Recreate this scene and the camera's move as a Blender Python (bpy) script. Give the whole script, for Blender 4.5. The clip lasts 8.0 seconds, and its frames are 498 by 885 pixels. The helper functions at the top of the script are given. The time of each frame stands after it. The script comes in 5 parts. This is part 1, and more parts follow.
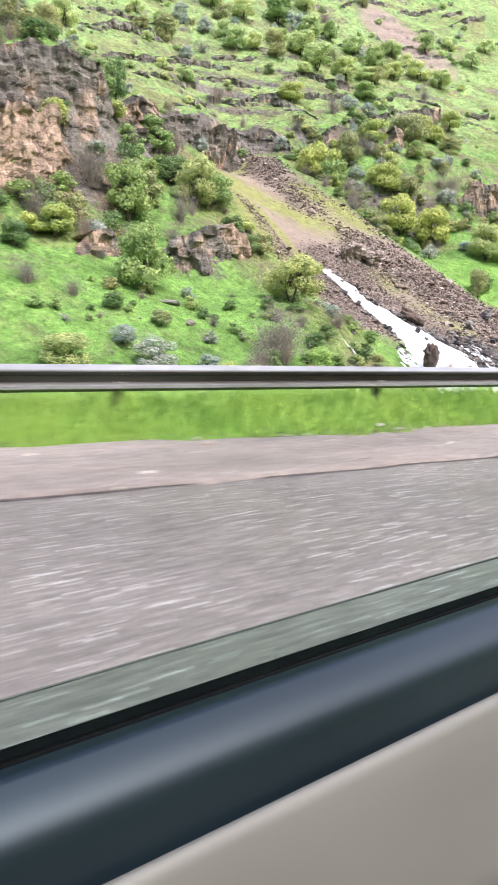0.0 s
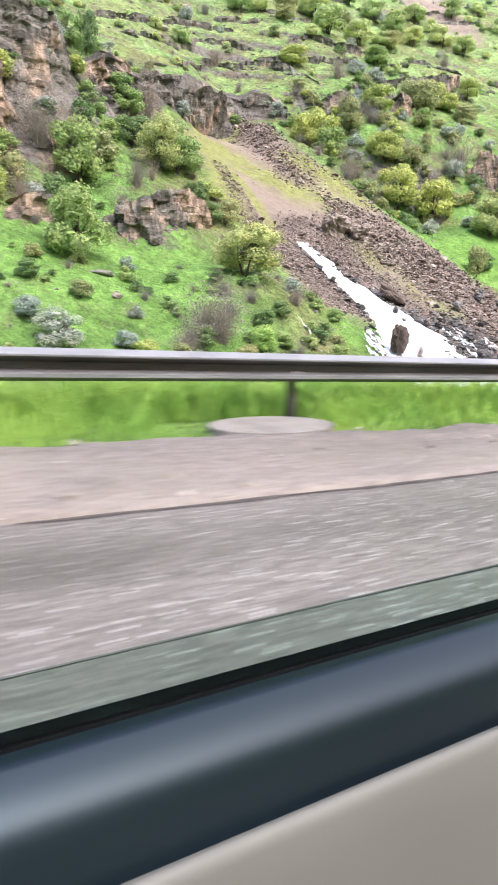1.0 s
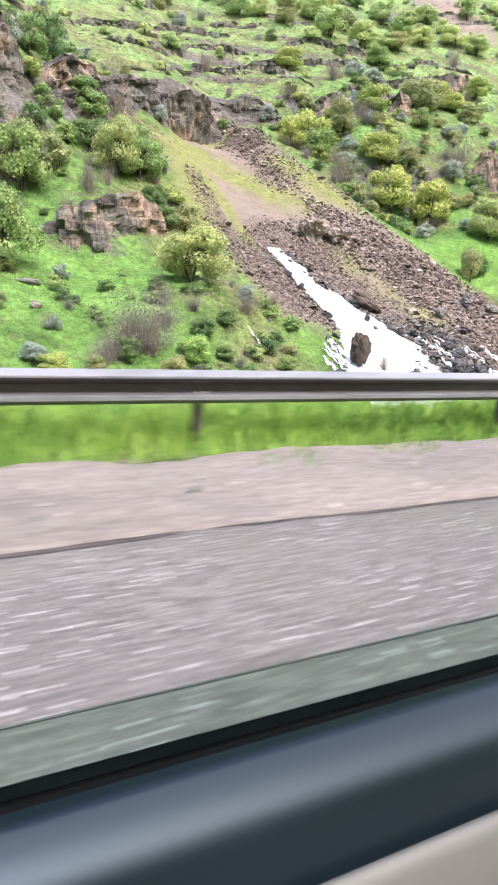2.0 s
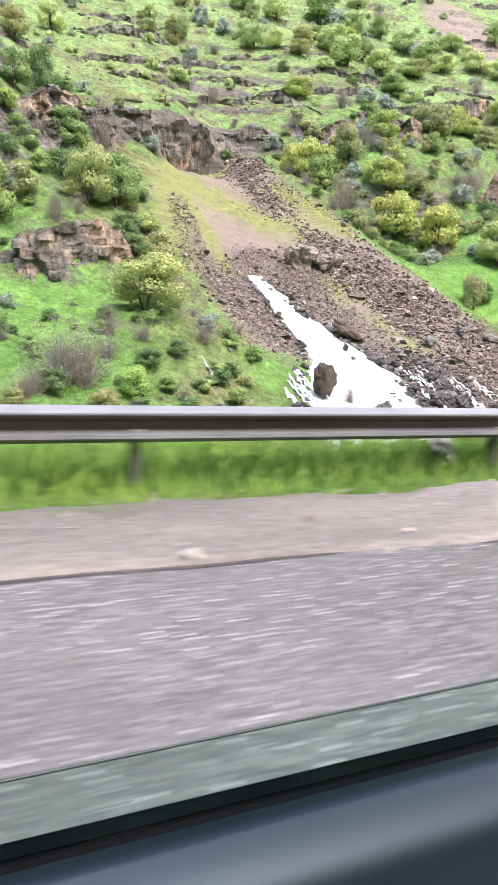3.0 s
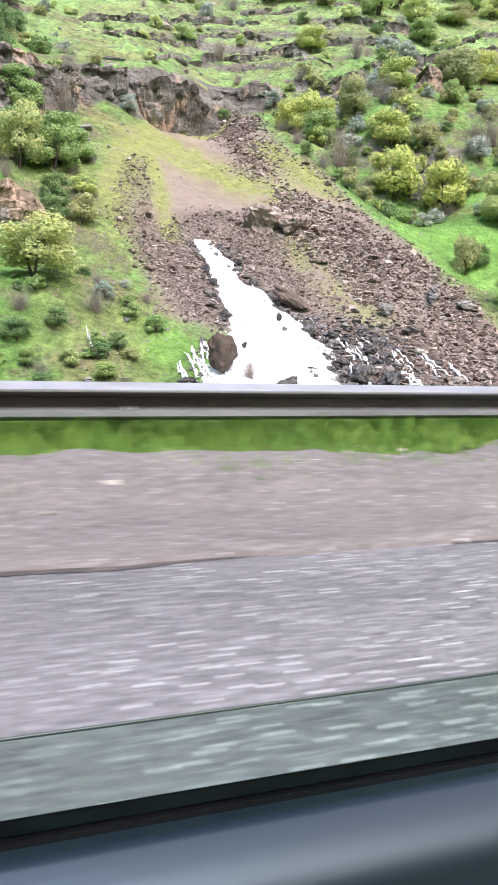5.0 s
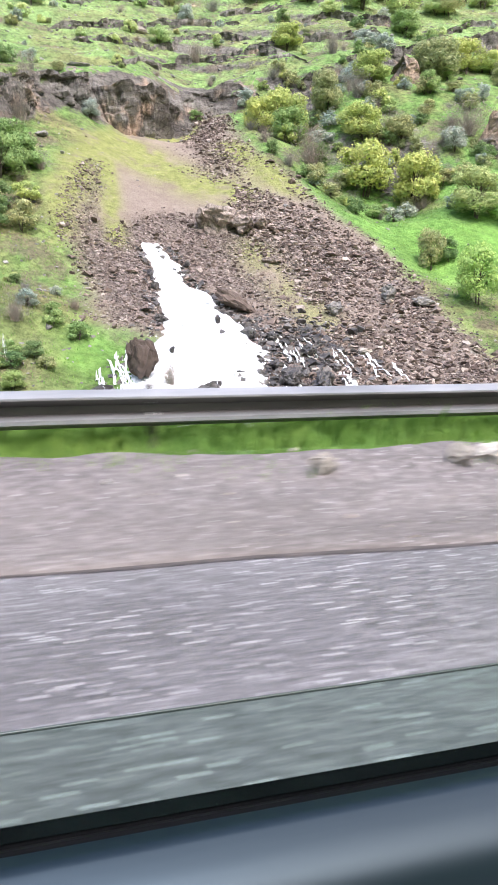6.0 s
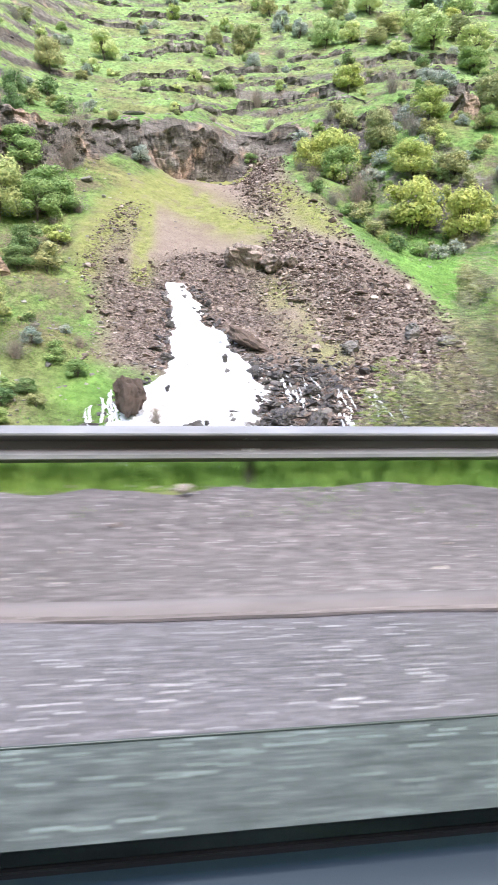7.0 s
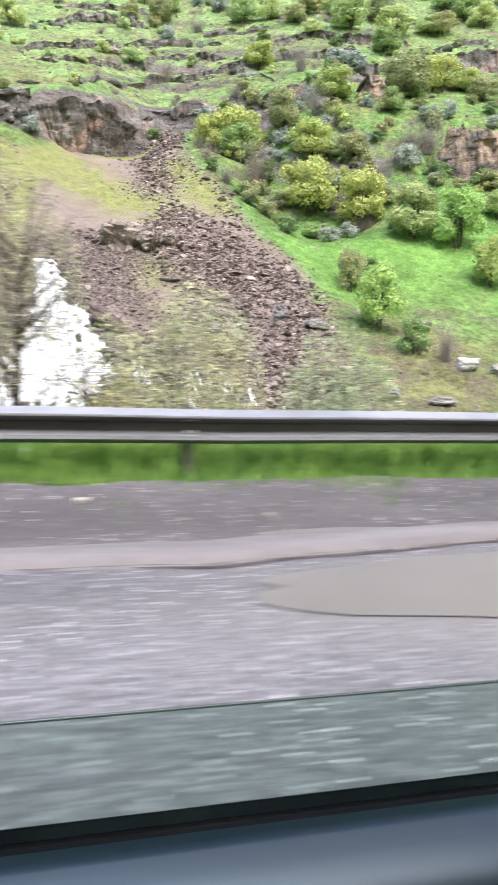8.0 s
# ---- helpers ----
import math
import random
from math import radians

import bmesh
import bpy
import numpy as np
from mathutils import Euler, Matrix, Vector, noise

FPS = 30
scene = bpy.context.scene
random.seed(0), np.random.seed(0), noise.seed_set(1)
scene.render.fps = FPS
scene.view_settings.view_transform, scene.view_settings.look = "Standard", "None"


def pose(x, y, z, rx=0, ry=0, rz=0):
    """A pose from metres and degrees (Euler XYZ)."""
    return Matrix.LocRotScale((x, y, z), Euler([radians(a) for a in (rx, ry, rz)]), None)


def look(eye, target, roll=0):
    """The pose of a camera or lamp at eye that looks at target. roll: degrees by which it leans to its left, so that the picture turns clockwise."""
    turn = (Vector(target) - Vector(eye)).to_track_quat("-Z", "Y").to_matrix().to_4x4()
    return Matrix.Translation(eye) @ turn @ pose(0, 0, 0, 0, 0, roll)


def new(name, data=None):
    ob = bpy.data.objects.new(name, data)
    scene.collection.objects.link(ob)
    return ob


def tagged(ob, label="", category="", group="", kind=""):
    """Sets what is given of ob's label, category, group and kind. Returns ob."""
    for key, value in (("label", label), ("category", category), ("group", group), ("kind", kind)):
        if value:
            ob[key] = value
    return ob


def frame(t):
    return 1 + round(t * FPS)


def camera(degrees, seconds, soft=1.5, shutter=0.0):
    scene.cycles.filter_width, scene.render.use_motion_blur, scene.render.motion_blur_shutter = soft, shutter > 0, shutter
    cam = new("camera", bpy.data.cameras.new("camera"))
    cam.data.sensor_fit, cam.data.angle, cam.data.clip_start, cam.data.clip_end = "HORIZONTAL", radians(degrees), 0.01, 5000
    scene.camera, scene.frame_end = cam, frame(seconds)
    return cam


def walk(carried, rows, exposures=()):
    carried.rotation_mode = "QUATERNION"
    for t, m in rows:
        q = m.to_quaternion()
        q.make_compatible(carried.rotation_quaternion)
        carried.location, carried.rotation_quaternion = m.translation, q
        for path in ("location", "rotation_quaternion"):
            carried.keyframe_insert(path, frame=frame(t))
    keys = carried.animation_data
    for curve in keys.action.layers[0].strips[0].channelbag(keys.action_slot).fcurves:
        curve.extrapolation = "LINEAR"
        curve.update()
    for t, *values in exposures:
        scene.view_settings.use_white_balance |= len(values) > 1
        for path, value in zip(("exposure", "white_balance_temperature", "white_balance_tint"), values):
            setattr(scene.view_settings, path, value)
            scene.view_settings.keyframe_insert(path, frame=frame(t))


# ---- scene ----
cam = camera(36.6, 8.0, soft=1.6, shutter=0.4)
ROWS = [
    (0.0, 0.000, -0.099, 1.220, 80.29, -1.17, -37.17),
    (0.5, 5.558, 0.068, 1.080, 79.64, -1.29, -36.24),
    (1.0, 10.866, 0.159, 0.940, 78.75, -2.24, -34.23),
    (1.2, 12.924, 0.178, 0.884, 79.05, -1.98, -34.31),
    (2.3, 23.652, 0.158, 0.581, 80.63, -1.17, -29.77),
    (2.5, 25.506, 0.138, 0.526, 81.91, -0.97, -29.20),
    (3.0, 30.031, 0.047, 0.390, 82.13, -0.92, -27.18),
    (3.5, 34.414, -0.048, 0.254, 81.15, -1.50, -25.02),
    (4.0, 38.678, -0.130, 0.118, 81.82, -1.71, -23.38),
    (4.2, 40.355, -0.161, 0.063, 80.97, -1.28, -23.65),
    (5.3, 49.359, -0.309, -0.238, 80.30, -0.36, -18.98),
    (5.5, 50.968, -0.332, -0.294, 80.07, -0.27, -19.33),
    (6.0, 54.970, -0.379, -0.434, 80.76, 1.38, -17.52),
    (6.5, 58.961, -0.407, -0.578, 82.52, 1.95, -10.55),
    (7.0, 62.962, -0.406, -0.724, 83.96, 1.04, -9.76),
    (7.5, 66.996, -0.368, -0.875, 82.60, 0.68, -10.45),
    (8.0, 71.084, -0.285, -1.032, 82.73, 0.15, -12.98),
]
walk(cam, [(t, pose(x, y, z, rx, ry, rz)) for t, x, y, z, rx, ry, rz in ROWS], [(0.0, 1.37, 6480, 16), (8.0, 1.36, 6230, 14)])

# ---- world, sun ----
world = bpy.data.worlds.new("world")
scene.world = world
world.use_nodes = True
wn = world.node_tree.nodes
wn.clear()
sky = wn.new("ShaderNodeTexSky")
sky.sky_type, sky.sun_disc = "NISHITA", False
sky.sun_elevation, sky.sun_rotation = radians(50), radians(150)
sky.air_density, sky.dust_density, sky.ozone_density = 1.0, 4.0, 0.5
veil = wn.new("ShaderNodeHueSaturation")      # a closed cloud cover takes the blue out of the sky
veil.inputs["Saturation"].default_value = 1.0
bg = wn.new("ShaderNodeBackground")
bg.inputs["Strength"].default_value = 0.15
wo = wn.new("ShaderNodeOutputWorld")
world.node_tree.links.new(sky.outputs[0], veil.inputs["Color"])
world.node_tree.links.new(veil.outputs[0], bg.inputs["Color"])
world.node_tree.links.new(bg.outputs[0], wo.inputs["Surface"])

sun_data = bpy.data.lights.new("sun", "SUN")
sun_data.energy, sun_data.angle, sun_data.color = 1.7, radians(22), (0.975, 0.98, 1.0)
sun = new("sun", sun_data)
sun.matrix_world = look((0, 0, 200), (25, 110, 0))

# ---- ground shape ----
def hashed(i, j, seed):
    h = np.sin(i * 127.1 + j * 311.7 + seed * 74.7) * 43758.5453
    return h - np.floor(h)


def lattice(x, y, seed=0):
    """Smooth noise of two coordinates, 0 to 1."""
    i, j = np.floor(x), np.floor(y)
    u, v = x - i, y - j
    u, v = u * u * (3 - 2 * u), v * v * (3 - 2 * v)
    a, b = hashed(i, j, seed), hashed(i + 1, j, seed)
    c, d = hashed(i, j + 1, seed), hashed(i + 1, j + 1, seed)
    return (a * (1 - u) + b * u) * (1 - v) + (c * (1 - u) + d * u) * v


def fbm(x, y, seed=0, octaves=4):
    s, w, k = 0.0, 0.5, 1.0
    for o in range(octaves):
        s = s + w * (lattice(x * k, y * k, seed + o) - 0.5)
        w, k = w * 0.5, k * 2.03
    return s


def soft(x, w=4.0):
    return w * np.logaddexp(0, x / w)


def step(x, w=1.0):
    return 1 / (1 + np.exp(-np.clip(x / w, -40, 40)))


def road_z(x):
    u = x / 80
    c = np.clip(u, -0.4, 1.2)
    return -1.975 * c - 0.629 * c * c + np.clip(u - c, -1, 1) * -3.0


def drive_y(x):
    """The line along which the car drives."""
    u = np.clip(x / 80, -0.06, 0.96)
    return -0.029 + u * (2.656 + u * (-9.204 + u * 6.644))


def rail_y(x):
    u = x / 80
    c = np.clip(u, -0.15, 1.15)
    return 8.06 - 7.71 * c + 6.39 * c * c + (u - c) * (12.78 * c - 7.71)


def fan_left(y):
    return np.interp(y, (44, 58, 65, 71, 73, 78, 87, 96, 101, 106), (60.0, 60.0, 61.6, 60.6, 59.2, 59.2, 60.8, 65.2, 68.0, 71.0))


def fan_right(y):
    return np.interp(y, (44, 52, 57, 62, 67, 72, 75, 78, 81, 86, 89, 93, 98, 105, 114), (91.5, 92.0, 92.6, 92.9, 93.0, 93.6, 92.3, 90.5, 89.8, 89.3, 88.0, 86.4, 85.6, 86.2, 87.0))


def lip_y(x):
    """The foot of the rock lip above the scree."""
    return np.interp(x, (44, 50, 55, 59, 63, 66, 70, 73, 76.5, 80, 85, 92, 100, 125), (86, 89.5, 92, 97, 101, 102.4, 105.4, 107, 109.4, 112, 114, 112, 108.5, 113)) + 1.2 * fbm(x / 4, 0 * x, 5)


def far_slide(x, y):
    """A bare slide high on the right."""
    return step(1.0 - ((x - 177) / 9) ** 2 - ((y - 161) / 17) ** 2 + 1.2 * fbm(x / 12, y / 12, 15), 0.12)


def fan(x, y):
    """The fan of scree: 1 inside, with its apex under the rock lip."""
    wob = 1.6 * fbm(x / 4, y / 4, 11) + 0.9 * fbm(x / 1.2, y / 1.2, 12)
    return step(x - fan_left(y) + wob, 0.45) * step(fan_right(y) - x + wob, 0.45) * step(lip_y(x) + 0.4 - y, 0.5) * step(y - 41, 1.0) * (1 - step(58.6 - y + wob, 0.4) * step(66 - x, 0.4)) + far_slide(x, y)


def berm(x, y):
    """The shoulder rises towards the rail along part of the way."""
    rise = np.interp(x, (34, 42, 48, 66, 72, 90), (0.0, 0.20, 0.26, 0.28, 0.12, 0.05))
    k = np.clip((y - rail_y(x) + 1.9) / 1.7, 0, 1)
    return rise * k * k * (3 - 2 * k)


def verge(x):
    """How far the grass of the verge reaches out in front of the rail."""
    return np.interp(x, (0, 5, 9, 14, 20, 26, 36, 40, 46, 51, 54, 56, 58, 60, 63, 66, 69, 76), (1.2, 1.1, 1.15, 0.85, 0.6, 0.28, 0.35, 0.2, 0.3, 0.5, 0.35, 0.25, 0.5, 0.35, 0.18, 0.4, 0.3, 0.3))


def seam_y(x):
    """The ragged line where the asphalt ends."""
    off = np.interp(x, (0, 10, 20, 31, 45, 54, 60, 66, 69, 70.6, 71.9, 72.3, 74), (3.1, 3.15, 2.6, 2.2, 2.4, 2.4, 2.65, 2.88, 2.7, 2.36, 2.43, 2.28, 2.1))
    return rail_y(x) - off + 0.22 * fbm(x / 2.2, 0 * x, 61) + 0.08 * fbm(x / 0.6, 0 * x, 62)


def ground_z(x, y):
    """Height of the hillside, the valley floor and the land far off."""
    z = -9 + 0.45 * soft(y - 42) + 0.31 * soft(y - 70) - 0.12 * soft(y - 100)
    z = z - 0.35 * soft(y - 420, 40) + 0.32 * soft(x - 150, 25) * step(y - 90, 25) + 0.25 * soft(y - 150, 12)
    # the field on the left is higher
    z = z + 3.0 * step(46 - x, 5) * step(y - 50, 3) * step(76 - y, 4)
    # spur with the tall cliff, and the bay of the scree beside it
    z = z + 12.0 * step(43.5 + 0.10 * (y - 80) - x, 2.8) * step(y - 81, 1.8)
    z = z + 3.0 * np.exp(-((x - 50) / 9) ** 2) * step(y - 68, 0.9) * step(84 - y, 5)
    # the rock lip above the scree, and the gully behind it
    z = z + 3.5 * step(y - lip_y(x), 0.7) * step(x - 45, 6) * step(125 - x, 8) * step(150 - y, 16)
    hollow = np.interp(y, (78, 86, 92, 103, 110), (0.0, 2.0, 3.1, 4.5, 4.9)) * np.exp(-(np.abs(x - 76.5) / 9.5) ** 3)
    z = z - hollow * step(lip_y(x) - y, 0.6)
    z = z - 4.8 * np.exp(-((x - 85) / 8) ** 2) * step(y - 107, 3) * step(127 - y, 3)
    # hollows and swells
    z = z - 4.6 * np.exp(-((x - 98) / 6.5) ** 2 - ((y - 86) / 8) ** 2) + 2.6 * np.exp(-((x - 52) / 8) ** 2 - ((y - 60.5) / 5.5) ** 2)
    z = z + 2.2 * np.exp(-((x - 85) / 4.5) ** 2 - ((y - 109) / 5) ** 2) * step(lip_y(x) - y, 0.6)
    z = z - 2.2 * np.exp(-((x - 95) / 6) ** 2 - ((y - 93) / 6) ** 2)
    z = z + 1.6 * np.exp(-((x - 61) / 4) ** 2 - ((y - 80) / 7) ** 2) - 0.9 * np.exp(-((x - 75) / 7) ** 2 - ((y - 69) / 9) ** 2) - 2.8 * step(y - 105, 3)
    z = z - 4.0 * np.exp(-((x - 105) / 5) ** 2 - ((y - 88) / 6) ** 2) - 5.5 * np.exp(-((x - 94) / 5.5) ** 2 - ((y - 103.5) / 5) ** 2)
    z = z - 1.5 * np.exp(-((x - 94.5) / 4) ** 2 - ((y - 95.5) / 4) ** 2) - 1.9 * np.exp(-((x - 98.5) / 4.5) ** 2 - ((y - 71) / 6) ** 2)
    # the right-hand flank is a little higher
    z = z + 2.5 * step(x - 98, 5) * step(y - 76, 5) + 3.0 * step(x - 108, 4) * step(y - 96, 4) * step(150 - y, 10)
    # ledges of the upper slope
    lift = z + 0.05 * (x - 80) + 4 * fbm(x / 40, y / 40, 21)
    saw = lift / 4.6 - np.floor(lift / 4.6)
    z = z + 1.15 * (step(saw - 0.75, 0.05) - saw) * step(y - 112, 5) * step(400 - y, 30) * (0.4 + 1.2 * lattice(x / 13, y / 9, 31))
    z = z + 3.5 * fbm(x / 22, y / 22, 1) * step(y - 58, 6) + 1.0 * fbm(x / 4, y / 4, 2) * step(y - 30, 5) * (1 - 0.6 * fan(x, y))
    # near side: verge level with the road, bank down to the valley
    base = road_z(x) - 0.04 + berm(x, y)
    near = np.minimum(base, base - 0.65 * soft(y - rail_y(x) - np.interp(x, (36, 50, 66, 74), (2.6, 1.2, 1.2, 2.2)), 0.6))
    blend = step(y - 26, 2.0)
    out = near * (1 - blend) + z * blend
    out = np.where(y < 26, np.maximum(out, np.where(y < 20, np.maximum(near, -9 + 0 * x), out)), out)
    # cut slope on the far side of the road, behind the car
    return out + 0.9 * soft(-12 - y, 1.5) * step(-y + 0, 3) * step(400 + y, 20)


def dry(x, y):
    """Thin yellowed grass beside the scree and on the lower right slope."""
    side = np.exp(-((x - fan_left(y) + 4.5) / 4.5) ** 2) * step(100 - y, 2) * step(y - 46, 2)
    low = np.exp(-((x - 98) / 9) ** 2) * step(67.5 - y, 1.5) * step(y - 44, 2)
    return np.clip(0.75 * side + 0.8 * low, 0, 1) * step(fbm(x / 3, y / 3, 43) + 0.14, 0.06)


def lush(x, y):
    """Smooth fresh meadow: right of the scree, and the field on the left."""
    right = step(x - fan_right(y) - 1.5, 1.2) * step(122 - x, 4) * step(y - 67.5, 1.5) * step(81 - y, 2)
    left = step(53 - x, 3) * step(y - 50, 2) * step(70 - y, 2)
    foot = np.exp(-((x - 59.5) / 3.5) ** 2 - ((y - 55) / 3) ** 2)
    return np.clip(right + 0.55 * left + foot, 0, 1)


def near_line(x, y, ax, ay, bx, by, width):
    """1 along a line of the plan, falling off to its sides."""
    t = np.clip(((x - ax) * (bx - ax) + (y - ay) * (by - ay)) / ((bx - ax) ** 2 + (by - ay) ** 2), 0, 1)
    d2 = (x - ax - t * (bx - ax)) ** 2 + (y - ay - t * (by - ay)) ** 2
    return np.exp(-d2 / width ** 2)


def moss(x, y):
    """Where thin yellow grass grows on the scree, in strips that run down it."""
    strips = near_line(x, y, 67.4, 101.0, 70.6, 97.0, 3.4) + near_line(x, y, 66.5, 100.0, 61.0, 82, 2.9) + near_line(x, y, 71.5, 94.5, 79.6, 86.0, 3.8) + near_line(x, y, 83.2, 97.5, 87.6, 84.0, 1.7)
    strips = strips + near_line(x, y, 60, 83, 57.6, 68, 2.6) + near_line(x, y, 66.8, 90, 65.4, 74, 0.9) + 0.4 * near_line(x, y, 78.8, 73, 80.6, 60, 2.1) + near_line(x, y, 76.0, 106.5, 82.0, 112.4, 1.7) + 0.8 * near_line(x, y, 58, 66, 60, 52, 2.5)
    return np.clip(1.6 * strips * step(fbm(x / 1.8, y / 3.0, 41) + 0.2, 0.06), 0, 1)


def grassy(x, y):
    """Strips of thin grass that run down the stones."""
    a = near_line(x, y, 79.2, 71, 80.2, 60, 1.6) + near_line(x, y, 66.6, 87, 65.2, 76, 0.5)
    return np.clip(a + step(59.0 - y, 0.8) * step(66 - x, 0.8), 0, 1)


def stony(x, y):
    """How thickly stones lie on the scree, 0 to 1."""
    wob = 2.0 * fbm(x / 4, y / 4, 57)
    left = step(np.interp(y, (58, 69, 74, 80, 87, 90), (66.5, 68.2, 64.0, 64.7, 66.2, 66.3)) - x + 0.5 * wob, 0.3) * step(x + 0.5 * wob - np.interp(y, (58, 73, 76, 85, 90), (60, 60.3, 59.9, 62.9, 65.5)), 0.3) * step(89.5 - y + wob, 0.8)
    low = step(np.interp(x, (60, 64, 69, 75, 80, 81, 84.6, 86.6, 89, 93), (74, 75, 78.4, 80.2, 82.8, 87.5, 84, 80, 74, 70)) - y + wob, 0.5)
    top = 1.3 * near_line(x, y, 85.0, 112, 80.6, 92, 2.9) + 0.6 * step(x - np.interp(y, (70, 75, 80, 86, 95, 112), (90, 86.5, 86.8, 87.6, 85, 84)), 0.5)
    return fan(x, y) * step(140 - x, 2) * np.clip(left + low + 0.7 * top, 0, 1) * (1 - 0.9 * grassy(x, y)) * (0.4 + 0.6 * step(fbm(x / 5, y / 5, 51) + 0.08, 0.05))

# ---- materials ----
def material(name, build, rough=0.8, metal=0.0, spec=0.5):
    m = bpy.data.materials.new(name)
    m.use_nodes = True
    t = m.node_tree
    b = t.nodes["Principled BSDF"]
    b.inputs["Roughness"].default_value, b.inputs["Metallic"].default_value = rough, metal
    b.inputs["Specular IOR Level"].default_value = spec
    build(Nodes(t, b))
    return m


class Nodes:
    """Shortcuts for the nodes that the materials use."""

    def __init__(self, tree, bsdf):
        self.tree, self.bsdf = tree, bsdf
        self.where = tree.nodes.new("ShaderNodeNewGeometry")
        self.info = tree.nodes.new("ShaderNodeObjectInfo")

    def put(self, value, socket):
        if isinstance(value, bpy.types.NodeSocket):
            self.tree.links.new(value, socket)
        else:
            socket.default_value = value

    def noise(self, scale, detail=4, rough=0.55, stretch=(1, 1, 1), spot=None):
        m = self.tree.nodes.new("ShaderNodeMapping")
        m.inputs["Scale"].default_value = stretch
        self.put(spot or self.where.outputs["Position"], m.inputs["Vector"])
        n = self.tree.nodes.new("ShaderNodeTexNoise")
        n.inputs["Scale"].default_value, n.inputs["Detail"].default_value, n.inputs["Roughness"].default_value = scale, detail, rough
        self.tree.links.new(m.outputs[0], n.inputs["Vector"])
        return n.outputs["Fac"]

    def cells(self, scale, feature="F1", out="Distance", stretch=(1, 1, 1)):
        m = self.tree.nodes.new("ShaderNodeMapping")
        m.inputs["Scale"].default_value = stretch
        self.put(self.where.outputs["Position"], m.inputs["Vector"])
        n = self.tree.nodes.new("ShaderNodeTexVoronoi")
        n.feature = feature
        n.inputs["Scale"].default_value = scale
        self.tree.links.new(m.outputs[0], n.inputs["Vector"])
        return n.outputs[out]

    def ramp(self, fac, *stops):
        n = self.tree.nodes.new("ShaderNodeValToRGB")
        els = n.color_ramp.elements
        while len(els) < len(stops):
            els.new(0.5)
        for e, (at, c) in zip(els, stops):
            e.position, e.color = at, (*c, 1) if isinstance(c, tuple) else (c, c, c, 1)
        self.put(fac, n.inputs["Fac"])
        return n.outputs["Color"]

    def mix(self, fac, a, b, mode="MIX"):
        n = self.tree.nodes.new("ShaderNodeMix")
        n.data_type, n.blend_type = "RGBA", mode
        self.put(fac, n.inputs["Factor"])
        self.put((*a, 1) if isinstance(a, tuple) else a, n.inputs[6])
        self.put((*b, 1) if isinstance(b, tuple) else b, n.inputs[7])
        return n.outputs[2]

    def math(self, op, a, b=0.0, clamp=False):
        n = self.tree.nodes.new("ShaderNodeMath")
        n.operation, n.use_clamp = op, clamp
        self.put(a, n.inputs[0])
        self.put(b, n.inputs[1])
        return n.outputs[0]

    def attr(self, name):
        n = self.tree.nodes.new("ShaderNodeAttribute")
        n.attribute_name = name
        return n.outputs["Fac"]

    def colour(self, c):
        self.put((*c, 1) if isinstance(c, tuple) else c, self.bsdf.inputs["Base Color"])

    def rough(self, v):
        self.put(v, self.bsdf.inputs["Roughness"])

    def bump(self, height, strength=0.4, distance=0.05):
        n = self.tree.nodes.new("ShaderNodeBump")
        n.inputs["Strength"].default_value, n.inputs["Distance"].default_value = strength, distance
        self.put(height, n.inputs["Height"])
        self.tree.links.new(n.outputs[0], self.bsdf.inputs["Normal"])

    def up(self):
        """How far the true face looks up."""
        s = self.tree.nodes.new("ShaderNodeSeparateXYZ")
        self.tree.links.new(self.where.outputs["Normal"], s.inputs[0])
        return s.outputs["Z"]


def rock_colour(n, warm=0.5):
    strata = n.noise(0.35, 5, 0.6, (0.25, 0.25, 2.2))
    grey = n.ramp(strata, (0.3, (0.075, 0.067, 0.062)), (0.5, (0.185, 0.167, 0.153)), (0.7, (0.34, 0.315, 0.29)))
    ochre = n.ramp(n.noise(0.9, 4, 0.6, (1, 1, 0.35)), (0.35, (0.26, 0.185, 0.145)), (0.65, (0.66, 0.48, 0.365)))
    both = n.mix(n.ramp(n.noise(0.16, 4, 0.6), (0.62 - 0.2 * warm, 0.0), (0.72 - 0.2 * warm, 0.85)), grey, ochre)
    stain = n.ramp(n.noise(1.6, 5, 0.65, (1, 1, 0.12)), (0.36, 0.55), (0.54, 1.0))
    crack = n.ramp(n.noise(0.9, 6, 0.75, (0.5, 0.5, 2.5)), (0.36, 0.45), (0.46, 1.0))
    lichen = n.ramp(n.noise(2.4, 5, 0.7), (0.58, 0.0), (0.68, 0.5))
    joints = n.ramp(n.cells(1.0, "DISTANCE_TO_EDGE", "Distance", (0.55, 0.55, 1.5)), (0.0, 0.55), (0.05, 1.0))
    worn = n.mix(1.0, n.mix(1.0, n.mix(1.0, both, stain, "MULTIPLY"), crack, "MULTIPLY"), joints, "MULTIPLY")
    return n.mix(lichen, worn, (0.30, 0.30, 0.22))


